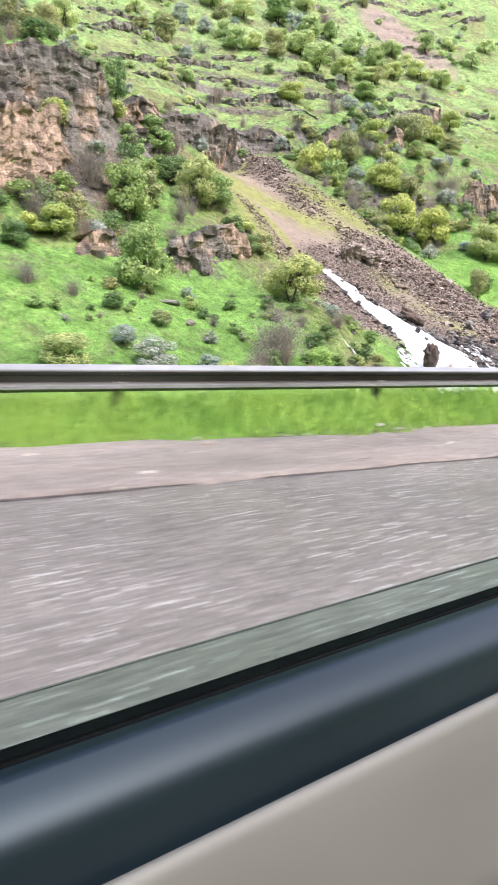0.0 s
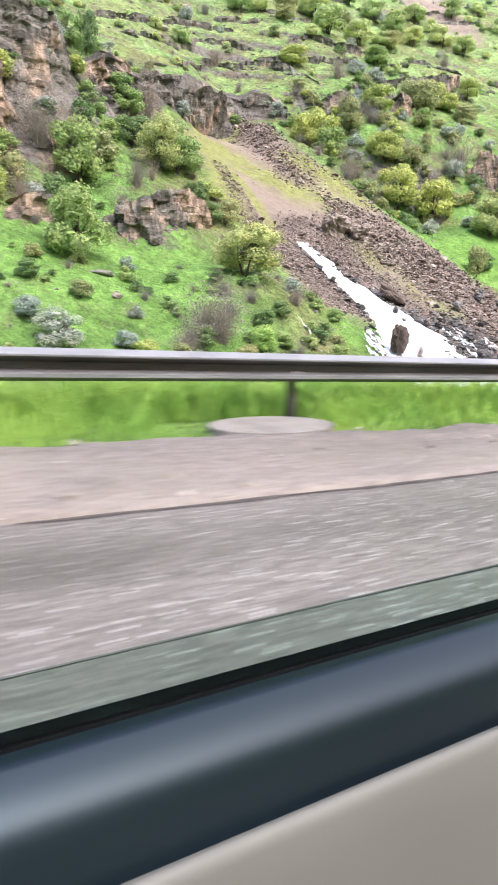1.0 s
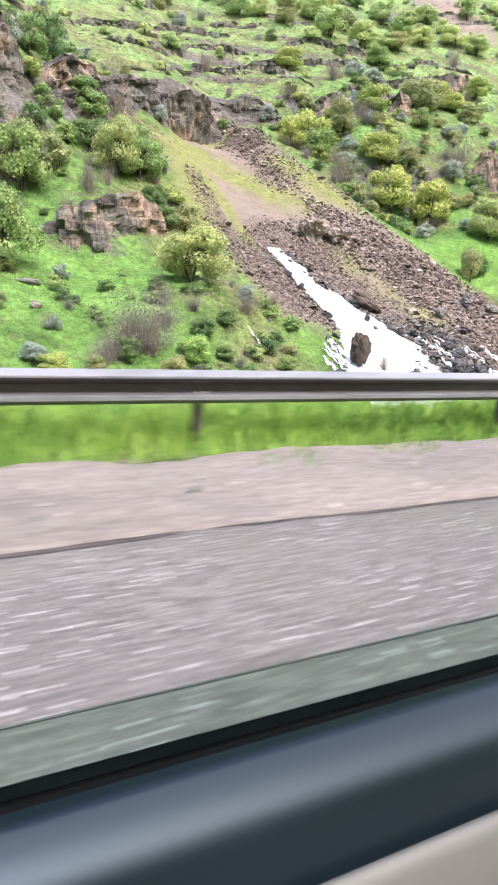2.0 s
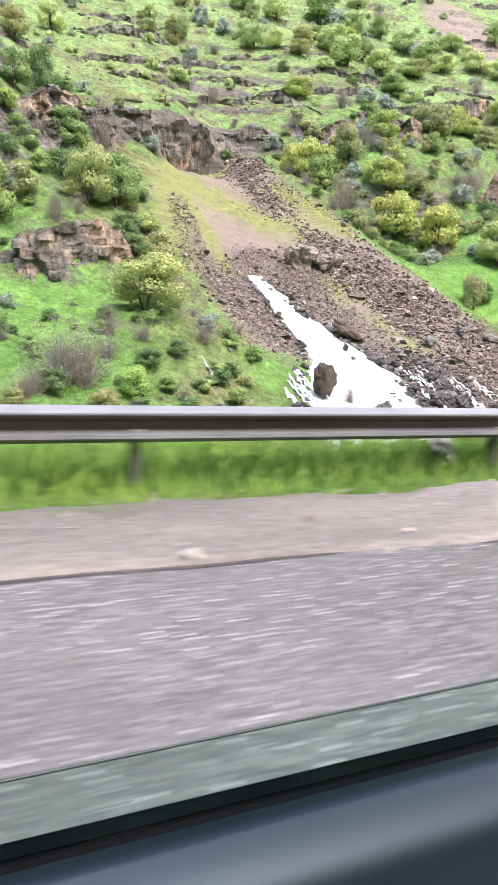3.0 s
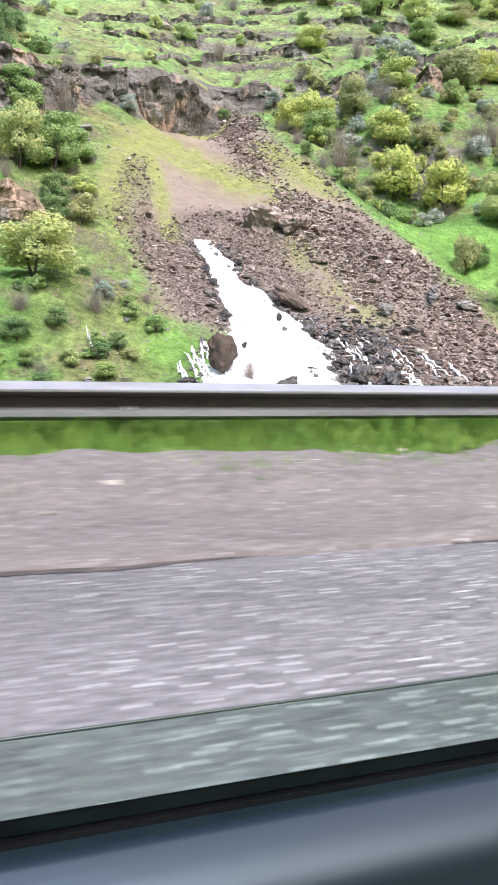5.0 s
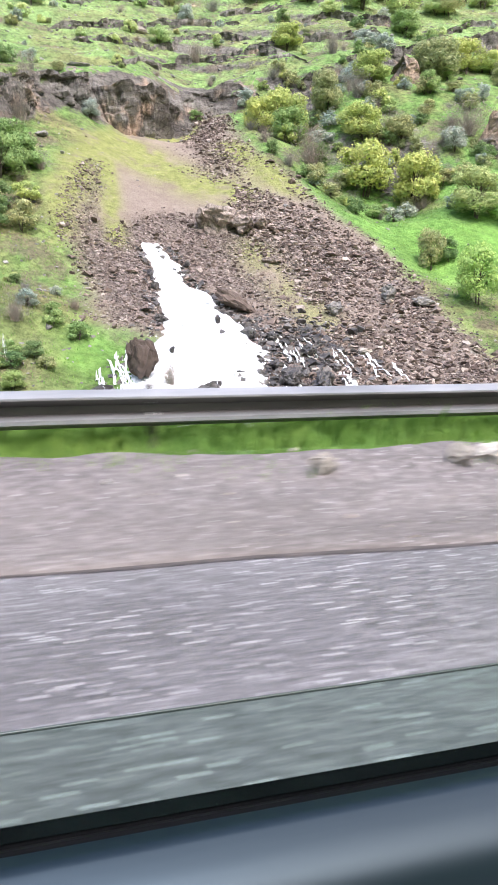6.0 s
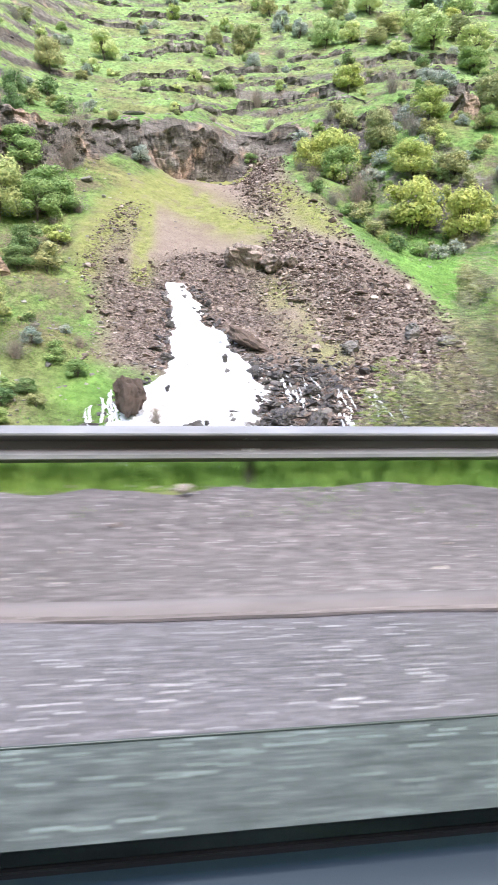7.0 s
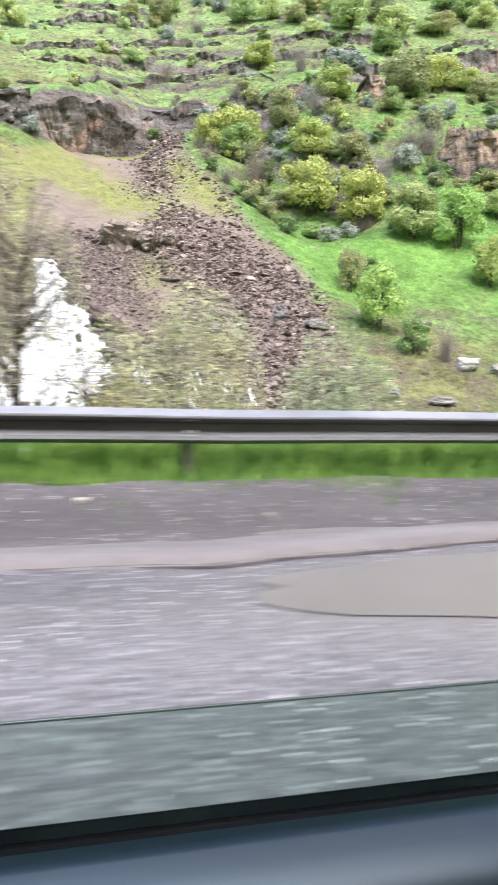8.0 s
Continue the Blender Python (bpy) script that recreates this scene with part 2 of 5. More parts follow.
def grass_colour(n):
    fine = n.noise(0.7, 8, 0.72)
    green = n.ramp(fine, (0.25, (0.075, 0.14, 0.042)), (0.5, (0.155, 0.29, 0.075)), (0.75, (0.26, 0.43, 0.125)))
    olive = n.ramp(fine, (0.3, (0.13, 0.13, 0.06)), (0.7, (0.31, 0.315, 0.135)))
    tired = n.math("SUBTRACT", n.ramp(n.noise(0.13, 6, 0.65), (0.46, 0.0), (0.64, 0.85)), n.attr("lush"), True)
    thin = n.math("ADD", tired, n.attr("dry"), True)
    swell = n.ramp(n.noise(0.22, 5, 0.65), (0.32, 0.70), (0.6, 1.12))
    tufts = n.ramp(n.noise(1.5, 6, 0.75), (0.36, 0.46), (0.56, 1.14))
    # Grass high on the slope is paled: distance haze put into its colour.
    green = n.mix(n.attr("upland"), green, n.ramp(fine, (0.28, (0.17, 0.255, 0.10)), (0.7, (0.36, 0.48, 0.20))))
    fresh = n.mix(n.math("MULTIPLY", n.attr("lush"), 0.7), green, n.ramp(fine, (0.3, (0.14, 0.30, 0.058)), (0.7, (0.25, 0.45, 0.10))))
    shaded = n.mix(1.0, n.mix(thin, fresh, olive), swell, "MULTIPLY")
    return n.mix(n.math("SUBTRACT", 1.0, n.math("MULTIPLY", n.attr("lush"), 0.55)), shaded, n.mix(1.0, shaded, tufts, "MULTIPLY"))


def ledged_rock(n, warm, bare=1.16):
    """Rock whose ledges carry grass."""
    n.colour(n.mix(n.ramp(n.math("ADD", n.up(), n.math("MULTIPLY", n.noise(0.35, 5, 0.7), 1.0)), (bare, 0.0), (bare + 0.14, 0.9)), rock_colour(n, warm), grass_colour(n)))
    n.bump(n.noise(1.5, 8, 0.7), 0.9, 0.4)


def ground_look(n):
    grass = grass_colour(n)
    stone = n.ramp(n.cells(3.4, out="Color"), (0.0, (0.085, 0.065, 0.058)), (0.5, (0.19, 0.15, 0.135)), (1.0, (0.36, 0.30, 0.27)))
    fines = n.ramp(n.noise(0.5, 6, 0.7), (0.3, (0.23, 0.182, 0.152)), (0.7, (0.35, 0.285, 0.24)))
    scree = n.mix(n.attr("stony"), fines, stone)
    moss = n.ramp(n.noise(1.1, 6, 0.75), (0.3, (0.15, 0.165, 0.058)), (0.5, (0.255, 0.275, 0.095)), (0.7, (0.36, 0.37, 0.15)))
    scree = n.mix(n.math("MULTIPLY", n.attr("moss"), n.ramp(n.noise(0.5, 5, 0.7), (0.32, 0.35), (0.5, 1.0))), scree, moss)
    land = n.mix(n.attr("scree"), grass, scree)
    steep = n.math("ADD", n.up(), n.math("MULTIPLY", n.noise(0.7, 5, 0.65), 0.35))
    land = n.mix(n.ramp(steep, (0.75, 1.0), (0.85, 0.0)), land, rock_colour(n, 0.3))
    soil = n.ramp(n.noise(3.0, 5), (0.3, (0.10, 0.075, 0.055)), (0.7, (0.23, 0.18, 0.145)))
    bare = n.ramp(n.math("ADD", n.noise(0.23, 6, 0.7), n.math("MULTIPLY", n.attr("dry"), 0.09)), (0.55, 0.0), (0.63, 0.7))
    land = n.mix(n.math("MULTIPLY", bare, n.math("SUBTRACT", 1.0, n.math("ADD", n.attr("scree"), n.attr("lush"), True))), land, soil)
    n.colour(land)
    n.rough(0.95)
    n.bump(n.math("ADD", n.noise(2.5, 6, 0.7), n.math("MULTIPLY", n.cells(3.4), n.attr("stony"))), 0.9, 0.5)


GROUND = material("ground", ground_look, spec=0.2)
ROCK = material("rock", lambda n: ledged_rock(n, 0.35), 0.95, spec=0.2)
WARM_ROCK = material("ochre_rock", lambda n: ledged_rock(n, 0.75), 0.95, spec=0.2)
LEDGE_ROCK = material("dark_ledge_rock", lambda n: ledged_rock(n, -0.1, 0.95), 0.95, spec=0.2)
OCHRE_CLIFF = material("orange_cliff", lambda n: ledged_rock(n, 1.6), 0.95, spec=0.2)


def asphalt_look(n):
    base = n.ramp(n.noise(26, 4, 0.75), (0.3, (0.045, 0.042, 0.045)), (0.52, (0.158, 0.149, 0.159)), (0.69, (0.39, 0.372, 0.39)))
    worn = n.ramp(n.noise(0.5, 5, 0.6, (0.35, 1, 1)), (0.35, 0.72), (0.7, 1.15))
    chips = n.math("ADD", n.ramp(n.cells(7.0, out="Distance"), (0.07, 1.0), (0.11, 0.0)), n.ramp(n.cells(13.0, out="Distance"), (0.12, 1.0), (0.19, 0.0)), True)
    c = n.mix(1.0, base, worn, "MULTIPLY")
    c = n.mix(n.attr("dust"), c, n.mix(1.0, c, (1.0, 0.96, 0.86), "MULTIPLY"))
    c = n.mix(n.math("MULTIPLY", chips, n.ramp(n.noise(1.1, 3), (0.36, 0.15), (0.55, 1.0))), c, (0.82, 0.81, 0.81))
    c = n.mix(n.math("MULTIPLY", n.attr("wet"), 0.75), c, (0.045, 0.04, 0.036))
    n.colour(n.mix(n.math("MULTIPLY", n.attr("mud"), 0.9), c, (0.19, 0.173, 0.167)))
    n.rough(n.ramp(n.noise(0.8, 4), (0.3, 0.38), (0.7, 0.6)))
    n.bump(n.noise(60, 3, 0.7), 0.5, 0.01)


def shoulder_look(n):
    base = n.ramp(n.noise(14, 6, 0.7), (0.3, (0.058, 0.050, 0.050)), (0.5, (0.138, 0.122, 0.121)), (0.75, (0.34, 0.312, 0.308)))
    worn = n.ramp(n.noise(0.45, 5, 0.65, (0.3, 1, 1)), (0.32, 0.62), (0.68, 1.25))
    sandy = n.ramp(n.noise(11, 6, 0.7), (0.3, (0.15, 0.125, 0.112)), (0.5, (0.25, 0.212, 0.188)), (0.75, (0.38, 0.333, 0.30)))
    base = n.mix(n.math("MULTIPLY", n.attr("sand"), n.ramp(n.noise(0.8, 5, 0.65, (0.4, 1, 1)), (0.3, 0.35), (0.6, 1.0))), base, sandy)
    base = n.mix(n.math("MULTIPLY", n.attr("damp"), n.ramp(n.noise(0.9, 5, 0.65, (0.4, 1, 1)), (0.3, 0.3), (0.6, 0.75))), base, (0.062, 0.054, 0.053))
    flecks = n.math("MULTIPLY", n.ramp(n.cells(9.0, out="Distance"), (0.10, 1.0), (0.15, 0.0)), n.math("SUBTRACT", 1.0, n.attr("sand"), True))
    n.colour(n.mix(n.math("MULTIPLY", flecks, 0.8), n.mix(1.0, base, worn, "MULTIPLY"), (0.62, 0.60, 0.59)))
    n.rough(n.ramp(n.noise(0.6, 4), (0.35, 0.5), (0.65, 0.85)))
    n.bump(n.noise(22, 5, 0.7), 0.6, 0.02)


ASPHALT = material("asphalt", asphalt_look)
SHOULDER = material("gravel", shoulder_look)
# Dark brown mixed into the zinc holds grime and the painted shade of the folds.
STEEL = material("galvanised_steel", lambda n: (
    n.colour(n.mix(n.math("MULTIPLY", n.attr("grime_shade"), n.ramp(n.noise(1.2, 5, 0.6, (0.2, 1, 1)), (0.25, 0.7), (0.6, 1.0))),
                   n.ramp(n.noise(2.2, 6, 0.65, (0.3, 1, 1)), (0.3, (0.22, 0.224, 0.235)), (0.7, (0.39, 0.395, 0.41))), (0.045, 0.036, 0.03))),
    n.rough(n.ramp(n.noise(5, 4), (0.3, 0.3), (0.7, 0.5)))), metal=0.4)
POST = material("weathered_post", lambda n: n.colour(n.ramp(n.noise(6, 5), (0.3, (0.05, 0.042, 0.036)), (0.7, (0.12, 0.10, 0.09)))), 0.8)
LEATHER = material("navy_leather", lambda n: (
    n.colour(n.ramp(n.noise(3, 4), (0.3, (0.003, 0.006, 0.009)), (0.7, (0.006, 0.011, 0.015)))),
    n.rough(0.37), n.put((0.62, 0.82, 1.0, 1.0), n.bsdf.inputs["Specular Tint"]), n.bump(n.noise(160, 3), 0.15, 0.003)), spec=0.5)
RUBBER = material("black_rubber", lambda n: n.colour(n.ramp(n.noise(12, 3), (0.3, (0.002, 0.0025, 0.003)), (0.7, (0.005, 0.005, 0.006)))), 0.7, spec=0.05)
BEIGE = material("beige_plastic", lambda n: (
    n.colour(n.ramp(n.noise(4, 4), (0.3, (0.118, 0.118, 0.106)), (0.7, (0.15, 0.149, 0.133)))), n.bump(n.noise(220, 2), 0.1, 0.002)), 0.55)


def glass_look(n):
    n.colour((0.58, 0.71, 0.65))
    n.put(1.0, n.bsdf.inputs["Transmission Weight"])
    n.put(1.1, n.bsdf.inputs["IOR"])


GLASS = material("tinted_glass", glass_look, 0.02)
GLASS_EDGE = material("glass_edge", lambda n: n.colour((0.035, 0.05, 0.045)), 0.35)


# ---- building helpers ----
def mesh_of(name, verts, faces, mat=None, smooth=False):
    me = bpy.data.meshes.new(name)
    me.from_pydata([tuple(map(float, v)) for v in verts], [], faces)
    me.validate()
    me.update()
    if mat:
        me.materials.append(mat)
    if smooth:
        me.polygons.foreach_set("use_smooth", [True] * len(me.polygons))
    return me


def thing(name, me=None, m=None, **tags):
    ob = new(name, me)
    if m is not None:
        ob.matrix_world = m
    return tagged(ob, **tags)


def piece(name, me, parent, label="", m=None):
    """A mesh as one part of a thing, in the thing's own space."""
    ob = new(name, me)
    ob.parent = parent
    if m is not None:
        ob.matrix_basis = m
    if label:
        ob["label"] = label
    return ob


def sweep(xs, line, height, profile, closed=True):
    """Points and faces of a profile (out, up) drawn along a line of the plan, height(x) giving its base."""
    verts, faces, k = [], [], len(profile)
    for x in xs:
        e = 0.05
        dx, dy = e, float(line(x + e) - line(x))
        n = math.hypot(dx, dy)
        for out, up in profile:
            verts.append((x - dy / n * out, float(line(x)) + dx / n * out, float(height(x)) + up))
    for i in range(len(xs) - 1):
        for j in range(k if closed else k - 1):
            a, b = i * k + j, i * k + (j + 1) % k
            faces.append((a, a + k, b + k, b))
    if closed:
        faces += [tuple(range(k)), tuple(range((len(xs) - 1) * k, len(xs) * k))[::-1]]
    return verts, faces


# ---- ground, road ----
def axis(spans):
    out = []
    for a, b, d in spans:
        out += list(np.arange(a, b, d))
    return np.array(out + [spans[-1][1]])


GX = axis([(-2600, -400, 200), (-400, -60, 20), (-60, 10, 2.0), (10, 60, 0.6), (60, 130, 0.5), (130, 200, 1.0), (200, 400, 5), (400, 2600, 150)])
GY = axis([(-2600, -300, 200), (-300, -40, 20), (-40, -8, 2.0), (-8, 30, 0.8), (30, 48, 1.2), (48, 135, 0.45), (135, 210, 0.9), (210, 400, 5), (400, 2600, 150)])
gx, gy = np.meshgrid(GX, GY)
gz = ground_z(gx, gy)
under_road = (gy < rail_y(gx) - np.maximum(verge(gx), 0.3) - 0.2) & (gy > rail_y(gx) - 12.0)
gz = np.where(under_road, gz - 0.25, gz)
nx, ny = len(GX), len(GY)
quads = np.array([(j * nx + i, j * nx + i + 1, (j + 1) * nx + i + 1, (j + 1) * nx + i) for j in range(ny - 1) for i in range(nx - 1)])
ground_mesh = bpy.data.meshes.new("ground")
ground_mesh.from_pydata(np.stack([gx, gy, gz], -1).reshape(-1, 3), [], quads.tolist())
ground_mesh.materials.append(GROUND)
ground_mesh.polygons.foreach_set("use_smooth", [True] * len(ground_mesh.polygons))
for name, values in (("scree", fan(gx, gy)), ("moss", moss(gx, gy)), ("dry", dry(gx, gy)), ("lush", lush(gx, gy)), ("upland", 0.65 * step(gy - 112, 4)), ("stony", stony(gx, gy))):
    ground_mesh.attributes.new(name, "FLOAT", "POINT").data.foreach_set("value", values.ravel().astype(np.float32))
ground = thing("ground", ground_mesh, label="green grassy hillside with rock ledges, scree and valley floor", category="hillside", kind="structure")

RX, RO = np.arange(-60, 150.1, 0.5), np.concatenate([[0.0], np.arange(0.0, 6.01, 0.25), [9.2, 9.2]])
ro, rx = np.meshgrid(RO, RX)
ry = rail_y(rx) - 1.9 - ro
rz = road_z(rx) - 0.2 * ((np.arange(len(RO)) == 0) | (np.arange(len(RO)) == len(RO) - 1))
k = len(RO)
road_me = mesh_of("road", np.stack([rx, ry, rz], -1).reshape(-1, 3), [(i * k + j, i * k + j + 1, i * k + k + j + 1, i * k + k + j) for i in range(len(RX) - 1) for j in range(k - 1)], ASPHALT)
spot = lambda x, y, a, b: np.exp(-(((rx - x) / a) ** 2 + ((ry - y) / b) ** 2) ** 2)
ragged = 0.7 + 1.2 * fbm(rx / 0.8, ry / 0.3, 66)
for name, values in (("dust", np.interp(rx, (18, 44), (1, 0))),
                     ("wet", np.clip(ragged * (spot(35.2, 3.1, 1.4, 0.34) + 0.8 * spot(11.0, 3.3, 3.0, 0.35) + 0.7 * spot(17.5, 2.7, 3.0, 0.5)), 0, 1)),
                     ("mud", np.clip(spot(74.6, 3.15, 2.9, 0.85) * (0.85 + 0.6 * fbm(rx / 0.6, ry / 0.25, 67)) + 0.35 * spot(70.5, 3.0, 2.2, 0.12), 0, 1))):
    road_me.attributes.new(name, "FLOAT", "POINT").data.foreach_set("value", values.ravel().astype(np.float32))
thing("road", road_me, label="worn grey asphalt road with pale chippings", category="road", kind="structure")
SX = np.concatenate([np.arange(-60, -4, 1.0), np.arange(-4, 84, 0.16), np.arange(84, 150.1, 1.0)])
edge = [float(rail_y(x) - verge(x) + 0.7 * fbm(x / 3.0, 0 * x, 71) + 0.5 * fbm(x / 0.9, 0 * x, 72) + 0.35 * fbm(x / 0.35, 0 * x, 73)) for x in SX]
sv, sf = [], []
for i, x in enumerate(SX):
    lip = float(seam_y(x))
    for k in range(-1, 10):
        y = lip * (1 - max(k, 0) / 9) + edge[i] * max(k, 0) / 9
        z = road_z(x) + berm(x, y) + (0.022 + 0.03 * float(fbm(x / 1.3, y / 0.6, 77)) if 0 <= k < 9 else -0.06)
        sv.append((x, y, z))
    if i:
        b = 11 * i
        sf += [(b - 11 + k, b + k, b + k + 1, b - 10 + k) for k in range(10)]
shoulder_me = mesh_of("shoulder", sv, sf, SHOULDER, True)
sand = np.interp(np.array(sv)[:, 0], (34, 44, 56, 62), (0.85, 0.45, 0.3, 0.05))
shoulder_me.attributes.new("sand", "FLOAT", "POINT").data.foreach_set("value", sand.astype(np.float32))
shoulder_me.attributes.new("damp", "FLOAT", "POINT").data.foreach_set("value", np.interp(np.array(sv)[:, 0], (67, 70.5), (0, 1)).astype(np.float32))
thing("shoulder", shoulder_me, label="pale brown gravel road shoulder with ragged edge", category="shoulder", kind="structure")

# ---- guard rail ----
WAVE = [(0.028, 0.0), (-0.055, -0.055), (-0.058, -0.075), (0.035, -0.13), (0.035, -0.195), (-0.055, -0.235), (-0.058, -0.268), (0.028, -0.31),
        (0.032, -0.308), (-0.052, -0.268), (-0.050, -0.237), (0.040, -0.197), (0.040, -0.128), (-0.052, -0.075), (-0.050, -0.057), (0.032, -0.002)]
guard = thing("guard_rail", None, label="galvanised steel roadside guard rail with dents and scratches", category="guard rail")
rail_top = lambda x: road_z(x) + 0.715
bent = lambda x: 0.07 * math.exp(-((x - 54.0) / 0.5) ** 2) + 0.03 * math.exp(-((x - 72.4) / 0.8) ** 2)
bb = bmesh.new()
bmesh.ops.create_cone(bb, cap_ends=True, segments=8, radius1=0.018, radius2=0.012, depth=0.03, matrix=Matrix.Rotation(radians(90), 4, "X"))
BOLT = bpy.data.meshes.new("bolt")
bb.to_mesh(BOLT)
bb.free()
BOLT.materials.append(material("bright_zinc", lambda n: n.colour((0.75, 0.75, 0.74)), 0.3, 0.6))
for i in range(-12, 34):
    xs = np.linspace(4.0 * i, 4.0 * i + 4.12, 9)
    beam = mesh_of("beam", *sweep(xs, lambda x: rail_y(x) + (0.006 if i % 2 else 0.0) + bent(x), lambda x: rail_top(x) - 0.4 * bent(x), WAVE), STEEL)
    # Shade of valley, underside and back is painted in along with the brown grime.
    beam.attributes.new("grime_shade", "FLOAT", "POINT").data.foreach_set("value", np.tile([0, 0, 0.75, 1, 1, 0.25, 0.2, 0.8] + [1] * 8, len(xs)).astype(np.float32))
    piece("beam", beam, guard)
    for up in (-0.10, -0.21):
        for along in (0.04, 0.10):
            bx = 4.0 * i + along
            piece("bolt", BOLT, guard, m=pose(bx, float(rail_y(bx)) + 0.012, float(rail_top(bx)) + up))
    px = 4.0 * i + 0.06
    post = [(0.05, 0.03), (0.17, 0.03), (0.17, -1.2), (0.05, -1.2)]
    piece("post", mesh_of("post", *sweep([px - 0.03, px + 0.03], rail_y, rail_top, post), POST), guard)

# ---- car: the door beside which the camera rides ----
CX = list(np.arange(-5.0, 72.3, 0.966))
seat_z = lambda x: road_z(x) + 1.22 - np.interp(x, (0, 6, 11, 25, 70), (0.030, 0.010, 0.0, 0.004, 0.008))
glass_z = lambda x: seat_z(x) - np.interp(x, (0, 11, 30, 40, 51, 67), (0.284, 0.284, 0.282, 0.278, 0.262, 0.249))
car = thing("car", None, label="dark navy car door with beige trim and half lowered window", category="car")
PANEL = [(0.473, -0.327), (0.461, -0.3335), (0.449, -0.3405), (0.438, -0.348), (0.429, -0.3565), (0.422, -0.367), (0.418, -0.380), (0.414, -0.400), (0.409, -0.418), (0.406, -0.43), (0.473, -0.43)]
piece("door_panel", mesh_of("door_panel", *sweep(CX, drive_y, seat_z, PANEL), LEATHER, True), car, "dark navy grained leather door top")
TRIM = [(0.403, -0.408), (0.398, -0.4085), (0.393, -0.4115), (0.389, -0.420), (0.384, -0.46), (0.372, -0.60), (0.372, -0.75), (0.42, -0.75), (0.42, -0.431), (0.403, -0.431)]
piece("door_trim", mesh_of("door_trim", *sweep(CX, drive_y, seat_z, TRIM), BEIGE, True), car, "beige plastic lower door trim")
SEAL = [(0.498, -0.338), (0.494, -0.334), (0.4935, -0.337), (0.490, -0.337), (0.489, -0.333), (0.482, -0.330), (0.475, -0.330), (0.475, -0.38), (0.498, -0.38)]
piece("window_seal", mesh_of("window_seal", *sweep(CX, drive_y, seat_z, SEAL), RUBBER), car, "black rubber window seal")
PANE = [(0.503, -0.14), (0.503, -0.0025), (0.506, -0.0025), (0.506, -0.14)]
pane = piece("window_pane", mesh_of("window_pane", *sweep(CX, drive_y, glass_z, PANE), GLASS), car, "green tinted half lowered window glass")
pane.visible_shadow = False
RIM = [(0.503, -0.002), (0.5035, -0.0005), (0.5045, 0.0), (0.5055, -0.0005), (0.506, -0.002)]
piece("ground_edge", mesh_of("ground_edge", *sweep(CX, drive_y, glass_z, RIM), GLASS_EDGE, True), pane, "dark green ground edge of the glass")
OUTER = [(0.512, -0.345), (0.530, -0.345), (0.60, -0.42), (0.62, -0.75), (0.512, -0.75)]
piece("outer_skin", mesh_of("outer_skin", *sweep(CX, drive_y, seat_z, OUTER), RUBBER), car)


def rounded(name, w, h, d, mat, r=0.03):
    """A soft-edged box, w across y, h high, d along x."""
    bm = bmesh.new()
    bmesh.ops.create_cube(bm, size=1.0)
    bmesh.ops.scale(bm, vec=(d, w, h), verts=bm.verts)
    bmesh.ops.bevel(bm, geom=list(bm.edges), offset=r, segments=4, affect="EDGES")
    me = bpy.data.meshes.new(name)
    bm.to_mesh(me)
    bm.free()
    me.materials.append(mat)
    me.polygons.foreach_set("use_smooth", [True] * len(me.polygons))
    return me


SHELL = material("black_plastic", lambda n: (n.colour((0.012, 0.013, 0.015)), n.bump(n.noise(300, 2), 0.1, 0.002)), 0.4)
MIRROR = material("mirror_glass", lambda n: n.colour((0.9, 0.92, 0.92)), 0.01, 1.0)
end = CX[-1]
mirror = piece("wing_mirror", rounded("wing_mirror", 0.26, 0.175, 0.11, SHELL, 0.045), car, "black plastic wing mirror housing", pose(end - 0.25, float(drive_y(end)) + 0.68, float(seat_z(end)) - 0.20))
piece("mirror_glass", rounded("mirror_glass", 0.215, 0.135, 0.012, MIRROR, 0.005), mirror, "silvered wing mirror glass", pose(-0.056, 0, 0, 0, 0, 8))
piece("mirror_arm", rounded("mirror_arm", 0.12, 0.05, 0.06, SHELL, 0.015), mirror, "", pose(0.01, -0.13, -0.085))

# ---- vegetation and stone materials ----
def leaf_look(dark, light, tip):
    def build(n):
        mid = tuple(0.45 * a + 0.55 * b for a, b in zip(dark, light))
        pale = tuple(0.7 * a + 0.3 * b for a, b in zip(light, tip))
        fine = n.ramp(n.where.outputs["Random Per Island"], (0.0, mid), (0.55, light), (1.0, pale))
        tone = n.ramp(n.info.outputs["Random"], (0.0, (0.80, 0.88, 0.86)), (0.5, (0.97, 0.98, 0.97)), (1.0, (1.06, 1.02, 0.96)))
        clump = n.ramp(n.noise(0.9, 3, 0.6), (0.36, (0.78, 0.87, 0.86)), (0.5, (0.96, 0.98, 0.97)), (0.66, (1.10, 1.04, 1.0)))
        c = n.mix(1.0, n.mix(1.0, fine, tone, "MULTIPLY"), clump, "MULTIPLY")
        n.colour(c)
        thin = n.tree.nodes.new("ShaderNodeBsdfTranslucent")
        n.tree.links.new(c, thin.inputs["Color"])
        both = n.tree.nodes.new("ShaderNodeMixShader")
        both.inputs["Fac"].default_value = 0.30
        n.tree.links.new(n.bsdf.outputs[0], both.inputs[1])
        n.tree.links.new(thin.outputs[0], both.inputs[2])
        n.tree.links.new(both.outputs[0], n.tree.nodes["Material Output"].inputs["Surface"])
    return build


